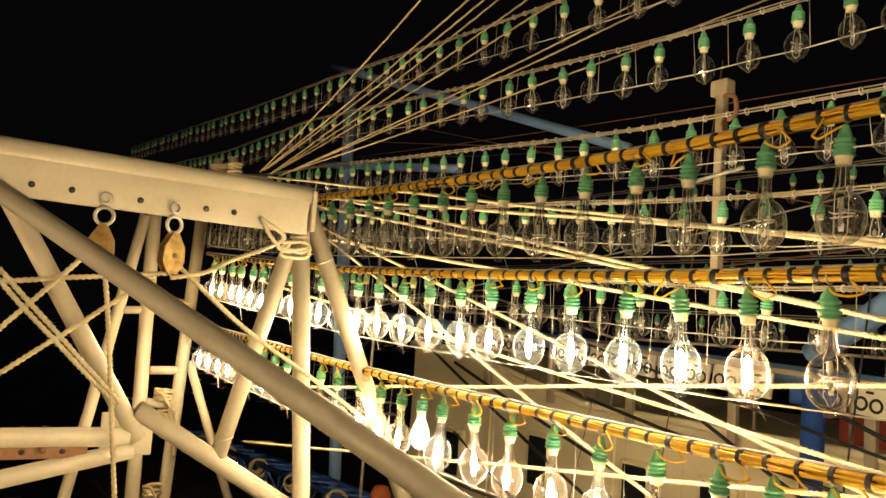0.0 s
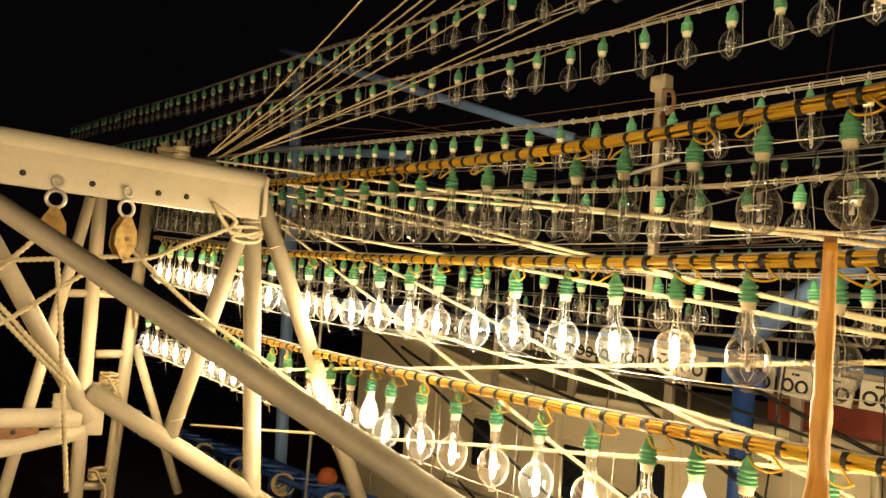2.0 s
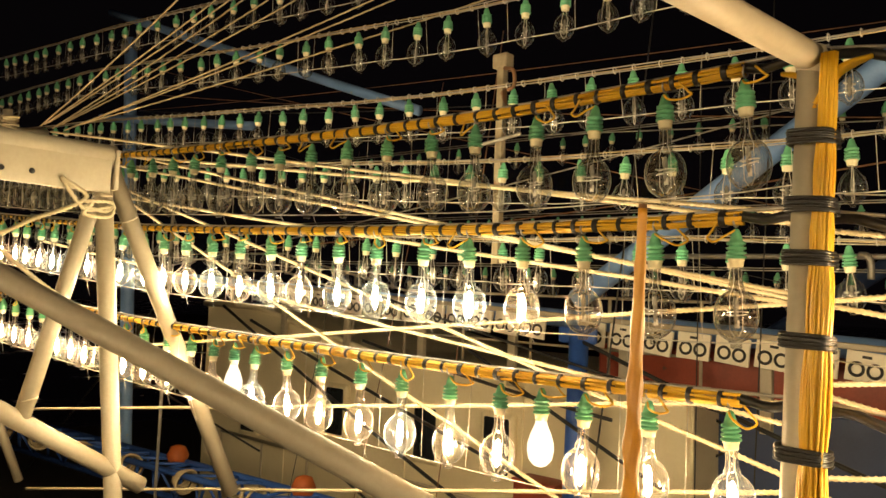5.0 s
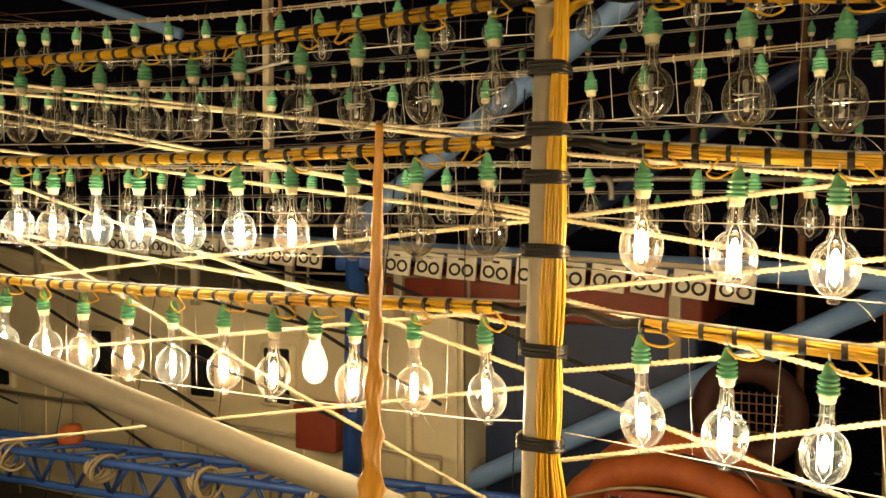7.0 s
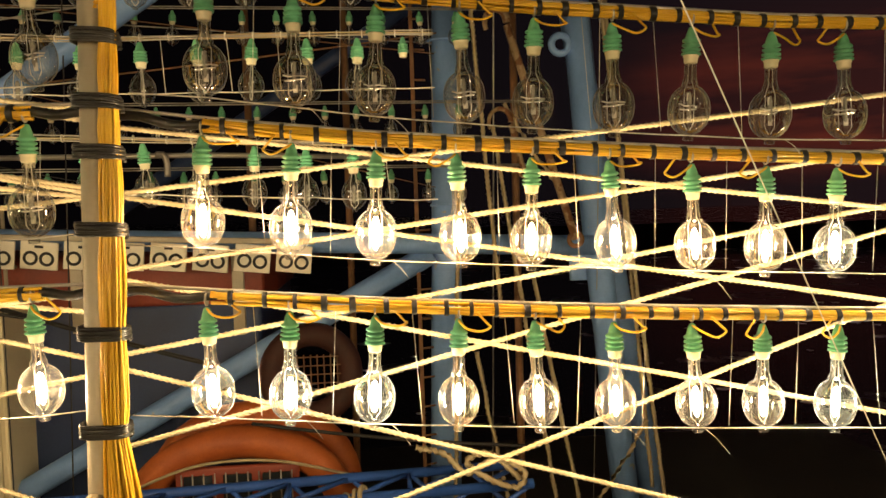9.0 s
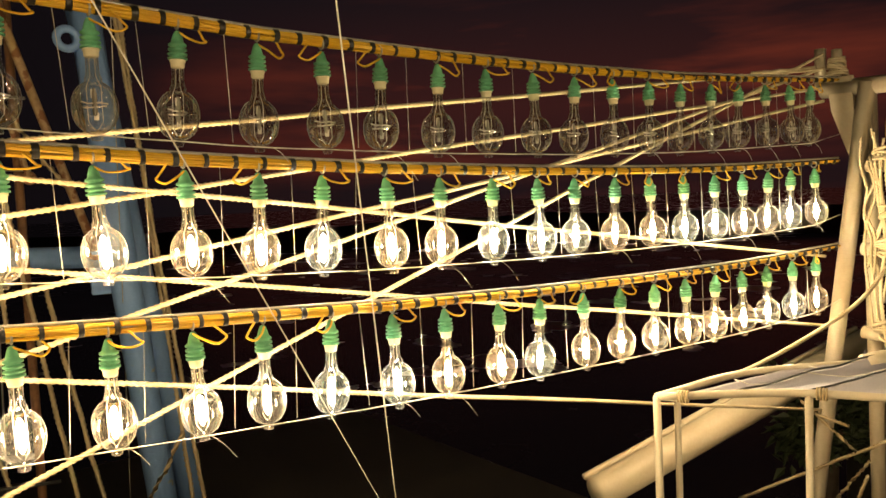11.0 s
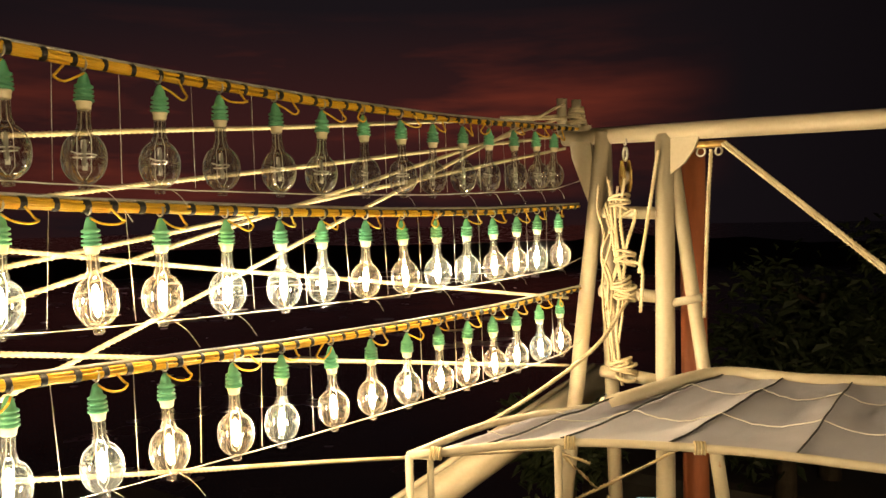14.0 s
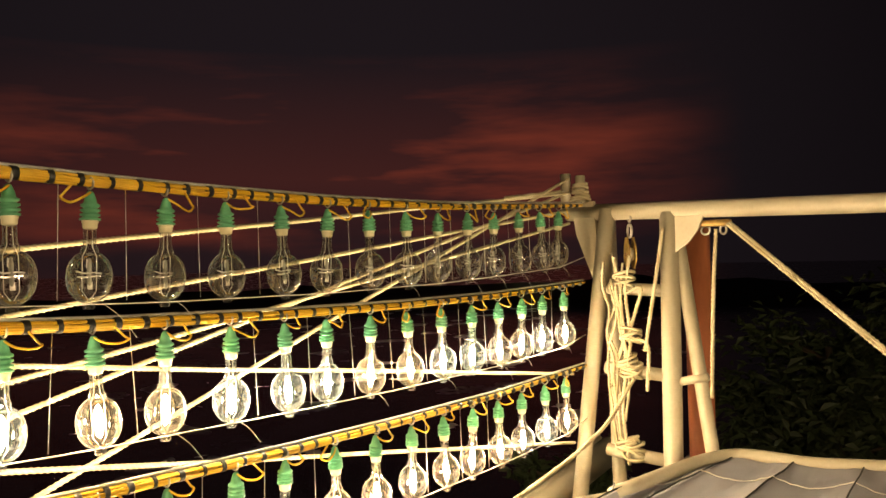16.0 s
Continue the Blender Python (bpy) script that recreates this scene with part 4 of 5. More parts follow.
for i, (a, b) in enumerate(RIGHT_ROPES):
    rope("rigging_rope", (a, b), 0.0072, "taut pale three-strand rope crossing behind the lamps", None, 0.0, True, 20, i)
LEFT_ROPES = [((-5.700, 0.420, 6.819), (-0.225, 0.420, 6.077)), ((-5.700, 0.420, 6.905), (-0.225, 0.420, 5.825)), ((-5.700, 0.420, 6.844), (-0.225, 0.420, 4.803)), ((-5.700, 0.420, 5.282), (-0.225, 0.420, 5.810)), ((-5.700, 0.420, 6.769), (-0.225, 0.420, 5.308)), ((-5.700, 0.420, 4.275), (-0.225, 0.420, 5.266)), ((-5.700, 0.420, 4.861), (-0.225, 0.420, 5.523)), ((-5.700, 0.420, 6.542), (-0.225, 0.420, 5.811)), ((-5.700, 0.420, 6.800), (-0.225, 0.420, 5.839)), ((-5.700, 0.420, 6.957), (-0.225, 0.420, 6.045)), ((-5.700, 0.420, 6.119), (-0.225, 0.420, 5.458))]
for i, (a, b) in enumerate(LEFT_ROPES):
    rope("rigging_rope", (a, b), 0.0072, "taut pale three-strand rope crossing behind the lamps", None, 0.0, True, 20, 30 + i)
STAYS = [((-5.800, 0.380, 7.004), (-3.411, 0.483, 7.804)), ((-5.800, 0.410, 7.024), (-3.564, 0.945, 7.999)), ((-5.800, 0.440, 7.044), (-3.505, 1.034, 8.006)), ((-5.800, 0.470, 7.004), (-3.687, 1.281, 8.144)), ((-5.800, 0.500, 7.024), (-3.572, 1.454, 8.158)), ((-5.800, 0.530, 7.044), (-3.447, 1.642, 8.174)), ((-5.800, 0.560, 7.004), (-3.048, 2.069, 8.170)), ((-5.800, 0.590, 7.024), (-2.956, 2.207, 8.181)), ((-5.800, 0.620, 7.044), (-2.444, 2.630, 8.138))]
for i, (a, b) in enumerate(STAYS):
    rope("stay_rope", (a, b), 0.0062, "pale stay rope running up from the end gantry", OLD_ROPE, 0.03, False, 16, 60 + i, "stay ropes")
for i, (a, b) in enumerate([((2.407, 0.188, 2.6), (0.93, -1.74, 6.62)), ((3.33, 0.385, 2.6), (0.53, -1.58, 6.62))]):
    tagged(new("thin_line", mesh_of("thin_line", add_path_tube(bmesh.new(), [a, b], 0.0009, 5), LINE)), "thin pale line stretched across the lamps", "line", "thin lines")
GROPES = [((-2.930, -2.258, 5.786), (-2.930, -0.941, 5.978)), ((-2.930, -1.845, 5.343), (-2.930, -1.248, 6.038)), ((-2.930, -1.840, 5.296), (-2.930, -1.005, 5.952)), ((-2.930, -1.964, 6.355), (-2.930, -1.081, 5.452)), ((-2.930, -1.956, 6.291), (-2.930, -1.102, 5.451)), ((-2.930, -1.194, 5.977), (-2.930, -1.153, 5.736), (-2.930, -1.056, 5.032)), ((-2.930, -0.939, 5.959), (-2.930, -0.803, 5.993), (-2.930, -0.689, 6.059), (-2.930, -0.543, 6.126), (-2.930, -0.470, 6.186), (-2.930, -0.582, 6.251)), ((-2.930, -0.583, 6.258), (-2.930, -0.528, 6.178), (-2.930, -0.464, 6.123), (-2.930, -0.358, 6.149), (-2.930, -0.383, 6.125), (-2.930, -0.479, 6.139)), ((-2.930, -0.910, 6.009), (-2.930, -0.609, 5.773), (-2.930, -0.272, 5.565), (-2.930, 0.168, 5.282)), ((-2.930, -0.481, 6.159), (-2.930, -0.360, 6.169), (-2.930, -0.359, 6.107), (-2.930, -0.473, 6.104), (-2.930, -0.441, 6.159)), ((5.030, -0.169, 5.814), (5.030, -0.182, 5.616), (5.030, -0.218, 5.405), (5.030, -0.192, 5.159), (5.030, -0.221, 4.856)), ((5.030, -0.251, 5.977), (5.030, -0.223, 5.768), (5.030, -0.245, 5.527), (5.030, -0.204, 5.343)), ((5.030, -0.216, 5.768), (5.030, -0.311, 5.796), (5.030, -0.245, 5.557), (5.030, -0.339, 5.499), (5.030, -0.330, 5.259)), ((5.030, -0.437, 6.115), (5.030, -0.388, 5.825), (5.030, -0.323, 5.469)), ((5.000, -0.774, 6.120), (3.096, -5.173, 2.602)), ((5.000, -0.787, 6.125), (3.067, -5.190, 2.602)), ((5.030, -0.710, 6.098), (5.030, -0.688, 5.762), (5.030, -0.667, 5.251)), ((5.030, -0.258, 5.316), (4.600, -0.244, 5.110), (4.000, -0.088, 4.901), (3.400, -0.048, 4.876)), ((5.030, -0.179, 5.403), (5.030, -0.259, 5.376), (5.030, -0.172, 5.342), (5.030, -0.258, 5.322)), ((5.030, -0.174, 4.989), (5.030, -0.254, 4.982), (5.030, -0.167, 4.942), (5.030, -0.244, 4.932)), ((4.436, 0.150, 6.277), (5.030, 0.144, 6.340))]
for i, c in enumerate(GROPES):
    rope("gantry_rope", c, 0.0088, "pale rope led through the gantry blocks", None, 0.0, True, 14, 90 + i, "gantry ropes")

UNDER = [((5.0, 0.628, 3.82), (5.0, -0.593, 4.597)), ((5.0, 0.25, 4.515), (5.0, -0.079, 4.272)), ((5.0, 0.065, 3.944), (5.0, -0.147, 4.244)), ((5.0, -0.068, 3.977), (5.0, -0.135, 4.161)), ((5.0, 0.213, 4.448), (5.0, -0.037, 4.406))]
for i, (a, b) in enumerate(UNDER):
    rope("under_rope", (a, b), 0.0095, "pale rope stretched below the canvas awning", OLD_ROPE, 0.0, False, 10, 130 + i, "ropes below the awning")

# ---- the boat alongside: its lamp curtain ----
FY = 1.75
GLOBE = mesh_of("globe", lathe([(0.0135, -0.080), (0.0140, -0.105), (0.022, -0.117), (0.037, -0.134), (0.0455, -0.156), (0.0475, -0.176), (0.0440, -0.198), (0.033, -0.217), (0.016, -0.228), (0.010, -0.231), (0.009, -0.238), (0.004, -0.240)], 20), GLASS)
GTUBE = mesh_of("arc_tube", lathe([(0.002, -0.135), (0.008, -0.145), (0.008, -0.20), (0.002, -0.208)], 8), BURNER)
bm = bmesh.new()
for s in (-1, 1):
    add_path_tube(bm, [(s * 0.005, 0, -0.085), (s * 0.014, 0, -0.135), (s * 0.014, 0, -0.212), (0, 0, -0.226)], 0.0018, 5)
add_path_tube(bm, [(-0.024, 0, -0.160), (0.0, 0.002, -0.164), (0.024, 0, -0.160)], 0.0036, 5)
add_path_tube(bm, [(-0.020, 0.003, -0.192), (0.0, 0.0, -0.197), (0.020, -0.003, -0.192)], 0.0036, 5)
add_path_tube(bm, [(-0.014, 0.010, -0.176), (0.016, -0.008, -0.180)], 0.0026, 5)
GFRAME = mesh_of("wire_frame", bm, STEEL)
proto = None


def globe_lamp(m):
    global proto
    if proto is None:
        proto = thing("globe_lamp", "unlit round clear-glass lamp in a green socket, on the boat alongside", "lamp", "lamps of the boat alongside")
        part("socket", MESH["socket"], None, proto, "ribbed green plastic socket")
        part("collar", MESH["collar"], None, proto)
        g = part("globe", GLOBE, None, proto, "round clear glass bulb")
        part("wire_frame", GFRAME, None, g)
        part("arc_tube", GTUBE, None, g)
        proto.matrix_basis = m @ Matrix.Scale(1.12, 4)
        return proto
    return copy_thing(proto, m @ Matrix.Scale(1.12, 4))


FAR_ROWS = [
    [(-19.7, 9.58), (-13.7, 9.06), (-10.4, 8.74), (-7.8, 8.55), (-5.0, 8.28), (-3.7, 8.17), (-1.0, 8.02), (0.8, 8.05)],
    [(-19.7, 8.95), (-11.2, 8.26), (-8.2, 8.15), (-6.4, 7.96), (-4.6, 7.78), (-2.8, 7.62), (-1.9, 7.58), (0.8, 7.56)],
    [(-19.7, 8.45), (-8.0, 7.56), (-6.0, 7.37), (-3.95, 7.18), (-2.8, 7.09), (-2.0, 7.05), (-1.2, 7.02), (-0.3, 6.995), (0.8, 7.0)],
    [(-10.0, 7.25), (-6.5, 6.93), (-3.05, 6.66), (-2.0, 6.59), (-0.7, 6.55), (0.8, 6.555)],
    [(-10.0, 6.65), (-6.9, 6.36), (-3.2, 6.175), (-2.3, 6.13), (-1.2, 6.11), (-0.4, 6.08), (0.8, 6.02)],
]
rnd = random.Random(77)
FAR_END = (-19.0, -19.0, -14.0, -11.0, -9.6)
FAR_X = [
    [0.58, 0.29, 0.0, -0.29, -0.58, -0.87, -1.16, -1.46, -1.77, -2.08, -2.40, -2.72, -3.05, -3.38, -3.72, -4.06, -4.391, -4.715, -5.05, -5.376, -5.717, -6.053, -6.393, -6.745],
    [0.58, 0.33, 0.08, -0.17, -0.42, -0.67, -0.92, -1.17, -1.42, -1.67, -1.94, -2.214, -2.525, -2.831, -3.124, -3.428, -3.736, -4.047, -4.347, -4.657],
    [0.58, 0.34, 0.09, -0.17, -0.43, -0.69, -0.95, -1.215, -1.487, -1.754, -2.02, -2.30, -2.59, -2.868, -3.155, -3.45, -3.734, -4.025, -4.322],
    [0.588, 0.348, 0.096, -0.16, -0.425, -0.697],
    [0.548, 0.328, 0.082, -0.17, -0.435, -0.69, -0.94, -1.197, -1.453, -1.75, -2.054, -2.347],
]
FAR_GAP = (0.34, 0.31, 0.295, 0.275, 0.295)
for ri, table in enumerate(FAR_ROWS):
    xs = list(FAR_X[ri])
    while xs[-1] - FAR_GAP[ri] > FAR_END[ri] + 0.05:
        xs.append(xs[-1] - FAR_GAP[ri] - rnd.uniform(-0.012, 0.012))
    for x in xs:
        globe_lamp(pose(x, FY + rnd.uniform(-0.02, 0.02), at_curve(table, x), rnd.uniform(-4, 4), rnd.uniform(-4, 4), rnd.uniform(-90, 90)))
    t = thing("wire_string", "weathered pale wire string with unlit lamps, boat alongside", "cable", "lamp strings alongside")
    for k in range(5):
        pts = [(0.95 - (0.95 - FAR_END[ri]) * i / 70, FY + 0.008 * math.cos(k * 1.3 + i * 0.4), at_curve(table, 0.95 - (0.95 - FAR_END[ri]) * i / 70) + 0.014 + 0.007 * math.sin(k * 1.9 + i * 0.5) + 0.004 * k) for i in range(71)]
        part("wire", add_path_tube(bmesh.new(), pts, 0.0035, 5), OLD_ROPE if k % 2 else GALV, t)
    pts = [(0.95 - (0.95 - FAR_END[ri]) * i / 90, FY, at_curve(table, 0.95 - (0.95 - FAR_END[ri]) * i / 90) - 0.238 - 0.003 * math.sin(i * 2.1)) for i in range(91)]
    part("tip_line", add_path_tube(bmesh.new(), pts, 0.003, 5), LINE, t)
    x = 0.9
    while x > -7.0:
        part("tie", torus_bm(0.017, 0.003, pose(x, FY, at_curve(table, x) + 0.022, 0, 90, 0), 12, 5), LINE, t)
        x -= rnd.uniform(0.10, 0.16)
    x = 0.7
    while x > -9:
        z = at_curve(table, x)
        part("twine", add_path_tube(bmesh.new(), [(x, FY, z + 0.02), (x + rnd.uniform(-.03, .03), FY, z - 0.24)], 0.0014, 4), LINE, t)
        x -= rnd.uniform(0.2, 0.5)

# the last socket of one string holds no lamp
t = thing("empty_socket", "green plastic lamp socket without a bulb on the wire", "socket", at=(0.805, FY, 6.555))
part("shell", MESH["socket"], None, t, "ribbed green plastic shell")
part("collar", MESH["collar"], None, t, "cream ceramic collar")

# a second curtain of lamps deeper in the rigging
for ri, (za, zb) in enumerate(((7.62, 7.44), (6.75, 6.63), (6.22, 6.06))):
    x = 1.4
    t = thing("wire_string", "dim wire string with unlit lamps deep in the rigging", "cable", "lamp strings alongside")
    tab = [(-9.0, za), (2.0, zb)]
    part("wire", add_path_tube(bmesh.new(), [(-9.0, 5.0, za + 0.02), (2.0, 5.0, zb + 0.02)], 0.006, 6), GALV, t)
    part("wire", add_path_tube(bmesh.new(), [(-9.0, 5.01, za + 0.05), (2.0, 5.01, zb + 0.035)], 0.005, 6), GALV, t)
    while x > -8.6:
        globe_lamp(pose(x, 5.0, at_curve(tab, x), rnd.uniform(-4, 4), rnd.uniform(-4, 4), rnd.uniform(-90, 90)))
        x -= 0.30 + rnd.uniform(-0.03, 0.03)

# its cream post with a bracket head
t = thing("string_post", "weathered cream post with a bracket carrying the far lamp strings", "post")
part("shaft", box_bm((0.050, 0.050, 1.25), (-2.44, FY + 0.08, 6.64), 0.006), OLD_CREAM, t)
part("bracket", box_bm((0.11, 0.08, 0.09), (-2.43, FY + 0.07, 7.27), 0.012), OLD_CREAM, t)
part("hook", add_path_tube(bmesh.new(), smooth_path([(-2.36, FY, 7.2), (-2.28, FY - .02, 7.17), (-2.27, FY - .02, 7.08), (-2.33, FY, 7.06)], 6), 0.012, 8), RUSTY, t)
for z in (6.75, 6.2):
    part("arm", add_path_tube(bmesh.new(), [(-2.60, FY + .03, z), (-2.25, FY + .03, z + 0.04)], 0.012, 8), GALV, t)
for px in (-6.9,):
    tagged(new("thin_mast", mesh_of("thin_mast", tube((px, FY + 0.35, 2.4), (px + 0.06, FY + 0.35, 7.3), 0.016, 8), GALV)), "thin weathered steel rod mast beside the far strings", "mast", "thin masts")

# ---- blue masts and booms ----
def blue(name, a, b, r, label, r2=None):
    return tagged(new(name, mesh_of(name, add_path_tube(bmesh.new(), [Vector(a).lerp(Vector(b), i / 6) for i in range(7)], r, 22, (r2 or r) / r), BLUE)), label, "mast")


m1 = thing("blue_mast", "light blue painted steel mast with scuffed paint", "mast")
part("shaft", add_path_tube(bmesh.new(), [(1.220, 5.500, 2.765), (1.300, 5.500, 5.259), (1.392, 5.500, 8.448)], 0.150, 26, 0.9), BLUE, m1)
for z in (5.75, 7.3, 4.4):
    part("band", torus_bm(0.150, 0.014, pose(1.30 - (z - 4) * -0.012, 5.5, z), 26, 6), BLUE, m1)
part("ladder_rail", box_bm((0.035, 0.03, 7.0), (1.02, 5.36, 5.5), 0.006), RUSTY, m1, "rusty ochre ladder rail")
for k in range(22):
    part("rung", add_path_tube(bmesh.new(), [(1.02, 5.36, 3.0 + k * 0.28), (1.14, 5.40, 3.0 + k * 0.28)], 0.010, 6), RUSTY, m1)
m2 = thing("tripod_mast", "pair of light blue painted steel mast legs", "mast")
part("leg", add_path_tube(bmesh.new(), [(2.996, 5.400, 2.702), (2.755, 5.400, 5.273), (2.534, 5.400, 8.255)], 0.13, 24), BLUE, m2)
part("leg", add_path_tube(bmesh.new(), [(3.350, 5.600, 2.604), (2.924, 5.600, 5.256), (2.501, 5.600, 8.322)], 0.13, 24), BLUE, m2)
part("lug", torus_bm(0.085, 0.035, pose(2.42, 5.34, 7.22, 90, 0, 0), 20, 8), BLUE, m2, "blue lifting lug")
part("cross_plate", box_bm((0.5, 0.06, 0.25), (2.75, 5.5, 5.1), 0.02), BLUE, m2)
blue("blue_boom", (-3.868, 5.200, 2.604), (1.147, 5.400, 5.298), 0.105, "light blue painted boom slanting across the boat alongside")
blue("blue_beam", (-14.246, 5.300, 6.077), (2.701, 5.300, 5.323), 0.095, "long horizontal light blue painted pipe beam")
blue("blue_strut", (-3.502, 4.400, 5.829), (-0.417, 4.400, 7.959), 0.10, "light blue slanting strut behind the lamp strings")
kp = thing("blue_stanchion", "blue painted post with a gusseted head", "post")
part("shaft", add_path_tube(bmesh.new(), [(-3.593, 4.600, 5.583), (-3.649, 4.600, 3.110)], 0.095, 20), DEEP_BLUE, kp)
part("gusset", box_bm((0.42, 0.06, 0.16), (-3.598, 4.580, 5.490), 0.03), DEEP_BLUE, kp)
blue("blue_davit", (-11.008, 3.200, 9.883), (-5.274, 4.000, 7.785), 0.055, "light blue painted davit arm high over the boat alongside")
blue("blue_davit", (-11.114, 3.200, 8.306), (-7.757, 3.600, 7.847), 0.055, "light blue painted davit arm high over the boat alongside")
blue("blue_davit", (-10.734, 3.400, 9.480), (-10.125, 3.400, 3.222), 0.09, "light blue painted upright carrying the davit arms")

# ---- row of boards with two rings on each ----
ring_mesh = mesh_of("ring", torus_bm(0.050, 0.012, pose(0, 0, 0, 90, 0, 0), 22, 6), DARK)
BOARD_A, BOARD_B = Vector((-9.370, 4.800, 5.800)), Vector((0.102, 4.800, 5.318))
PITCH = 0.350
nb = int((BOARD_B - BOARD_A).length / PITCH)
for i in range(nb):
    if i in (11, 21):
        continue
    rn = random.Random(i)
    p = BOARD_B.lerp(BOARD_A, (i + 0.5) / nb)
    t = thing("ring_board", "small white board with two dark rings under a shelf edge", "board", "ring boards", at=p)
    t.rotation_euler = (radians(rn.uniform(-6, 6)), radians(rn.uniform(3.5, 7.5)), radians(rn.uniform(-5, 5)))
    part("board", box_bm((PITCH * 0.86, 0.03, 0.235), (0, 0, 0), 0.006), SIGN, t)
    for sx in (-1, 1):
        part("ring", ring_mesh, None, t).location = (sx * 0.066, -0.018, -0.025)
    part("slot", box_bm((0.07, 0.008, 0.022), (0, -0.017, 0.075), 0.003), DARK, t, "short dark slot")
part_th = thing("board_shelf", "pale painted rail carrying the ring boards", "rail")
part("rail", box_bm(((BOARD_B - BOARD_A).length, 0.06, 0.05), tuple((BOARD_A + BOARD_B) / 2 + Vector((0, 0.05, 0.14))), 0.008, None, Matrix.Rotation(radians(2.8), 4, "Y")), CREAM, part_th)
for i in range(7):
    p = BOARD_A.lerp(BOARD_B, (i + 0.5) / 7)
    part("support", box_bm((0.10, 0.06, 0.75), (p.x, p.y + 0.12, p.z - 0.30), 0.008), CREAM, part_th)

# ---- the deckhouse ----
hs = thing("deckhouse", "white painted steel deckhouse with rounded dark windows", "deckhouse")
HX0, HX1, HY, HZ0 = -10.88, -2.63, 5.0, 2.2
HT0, HT1 = 5.60, 5.03
bm = bmesh.new()
roof = [(HX0, HT0), (HX0 + 1.45, HT0 - 0.02), (HX0 + 4.1, HT1 + 0.04), (HX1, HT1)]
cross = [(HX0, HZ0), (HX1, HZ0)] + roof[::-1]
fa = [bm.verts.new((x, HY, z)) for x, z in cross]
fb = [bm.verts.new((x, HY + 3.0, z)) for x, z in cross]
bm.faces.new(fa), bm.faces.new(fb[::-1])
for i in range(6):
    bm.faces.new((fa[i], fa[(i + 1) % 6], fb[(i + 1) % 6], fb[i]))
bmesh.ops.recalc_face_normals(bm, faces=bm.faces)
bmesh.ops.bevel(bm, geom=bm.edges[:], offset=0.05, segments=3, affect="EDGES")
part("wall", bm, WHITE, hs, "", False)
part("roof_edge", add_path_tube(bmesh.new(), [(x, HY - 0.03, z - 0.01) for x, z in roof], 0.045, 10), WHITE, hs)
for wx, wz in ((-5.90, 4.20), (-4.83, 4.22), (-7.55, 4.27), (-9.49, 4.05)):
    w = part("window", box_bm((0.47, 0.10, 0.72), (wx, HY - 0.02, wz), 0.048), WHITE, hs, "rounded cream window frame")
    part("pane", box_bm((0.37, 0.06, 0.62), (wx, HY - 0.046, wz), 0.028), DUSK_GLASS, w, "dark window pane")
for px in (HX0 + 2.2, HX0 + 4.6, HX1 - 1.9):
    part("seam", box_bm((0.03, 0.02, HT1 - HZ0 - 0.3), (px, HY - 0.008, (HT1 + HZ0) / 2), 0.004), WHITE, hs)
for px, pz in ((HX1 - 0.55, 4.3), (HX1 - 1.05, 4.2)):
    part("pipe", tube((px, HY - 0.08, 2.4), (px, HY - 0.08, pz), 0.035, 10), WHITE, hs)
part("handrail", add_path_tube(bmesh.new(), [(HX0 + 1, HY - 0.25, 3.72), (HX1 - 0.1, HY - 0.25, 3.62)], 0.022, 8), CREAM, hs, "cream handrail")
for k in range(8):
    u = k / 7
    part("handrail_post", tube((HX0 + 1 + (HX1 - HX0 - 1.1) * u, HY - 0.25, 2.4), (HX0 + 1 + (HX1 - HX0 - 1.1) * u, HY - 0.25, 3.72 - 0.1 * u), 0.016, 8), CREAM, hs)
# open rail on the roof
rl = thing("roof_rail", "thin pale pipe railing on the deckhouse roof", "railing")
for dz in (0.28, 0.55, 0.82):
    part("rail", add_path_tube(bmesh.new(), [(x, HY + 0.4, z + dz) for x, z in roof], 0.014, 8), CREAM, rl)
for k in range(9):
    u = k / 8
    px = HX0 + 0.1 + (HX1 - HX0 - 0.2) * u
    zt = HT0 - (HT0 - HT1) * min(1.0, max(0.0, (px - HX0 - 1.45) / 2.65))
    part("post", tube((px, HY + 0.4, zt - 0.1), (px, HY + 0.4, zt + 0.83), 0.018, 8), CREAM, rl)
t = thing("deck_box", "dull red steel box fixed to the deckhouse", "box")
part("body", box_bm((0.50, 0.28, 0.42), (-4.094, 4.750, 3.766), 0.02), RED, t)
part("lid", box_bm((0.53, 0.31, 0.05), ((-4.094, 4.750, 3.766)[0], (-4.094, 4.750, 3.766)[1], (-4.094, 4.750, 3.766)[2] + 0.225), 0.012), RED, t)

# blue and red cabin beside it
cb = thing("cabin", "dark blue cabin with a red-brown upper band, in shadow", "cabin")
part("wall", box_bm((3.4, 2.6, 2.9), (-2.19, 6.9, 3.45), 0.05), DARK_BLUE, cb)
part("band", box_bm((3.5, 2.7, 0.50), (-2.19, 6.88, 5.13), 0.04), RED, cb, "red-brown painted band")
for k in range(3):
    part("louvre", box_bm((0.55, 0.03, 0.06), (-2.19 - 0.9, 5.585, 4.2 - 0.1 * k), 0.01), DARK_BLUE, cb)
part("coil_bracket", torus_bm(0.18, 0.014, pose(-2.19 - 0.5, 5.55, 4.55, 90, 0, 0), 24, 6), DARK, cb)

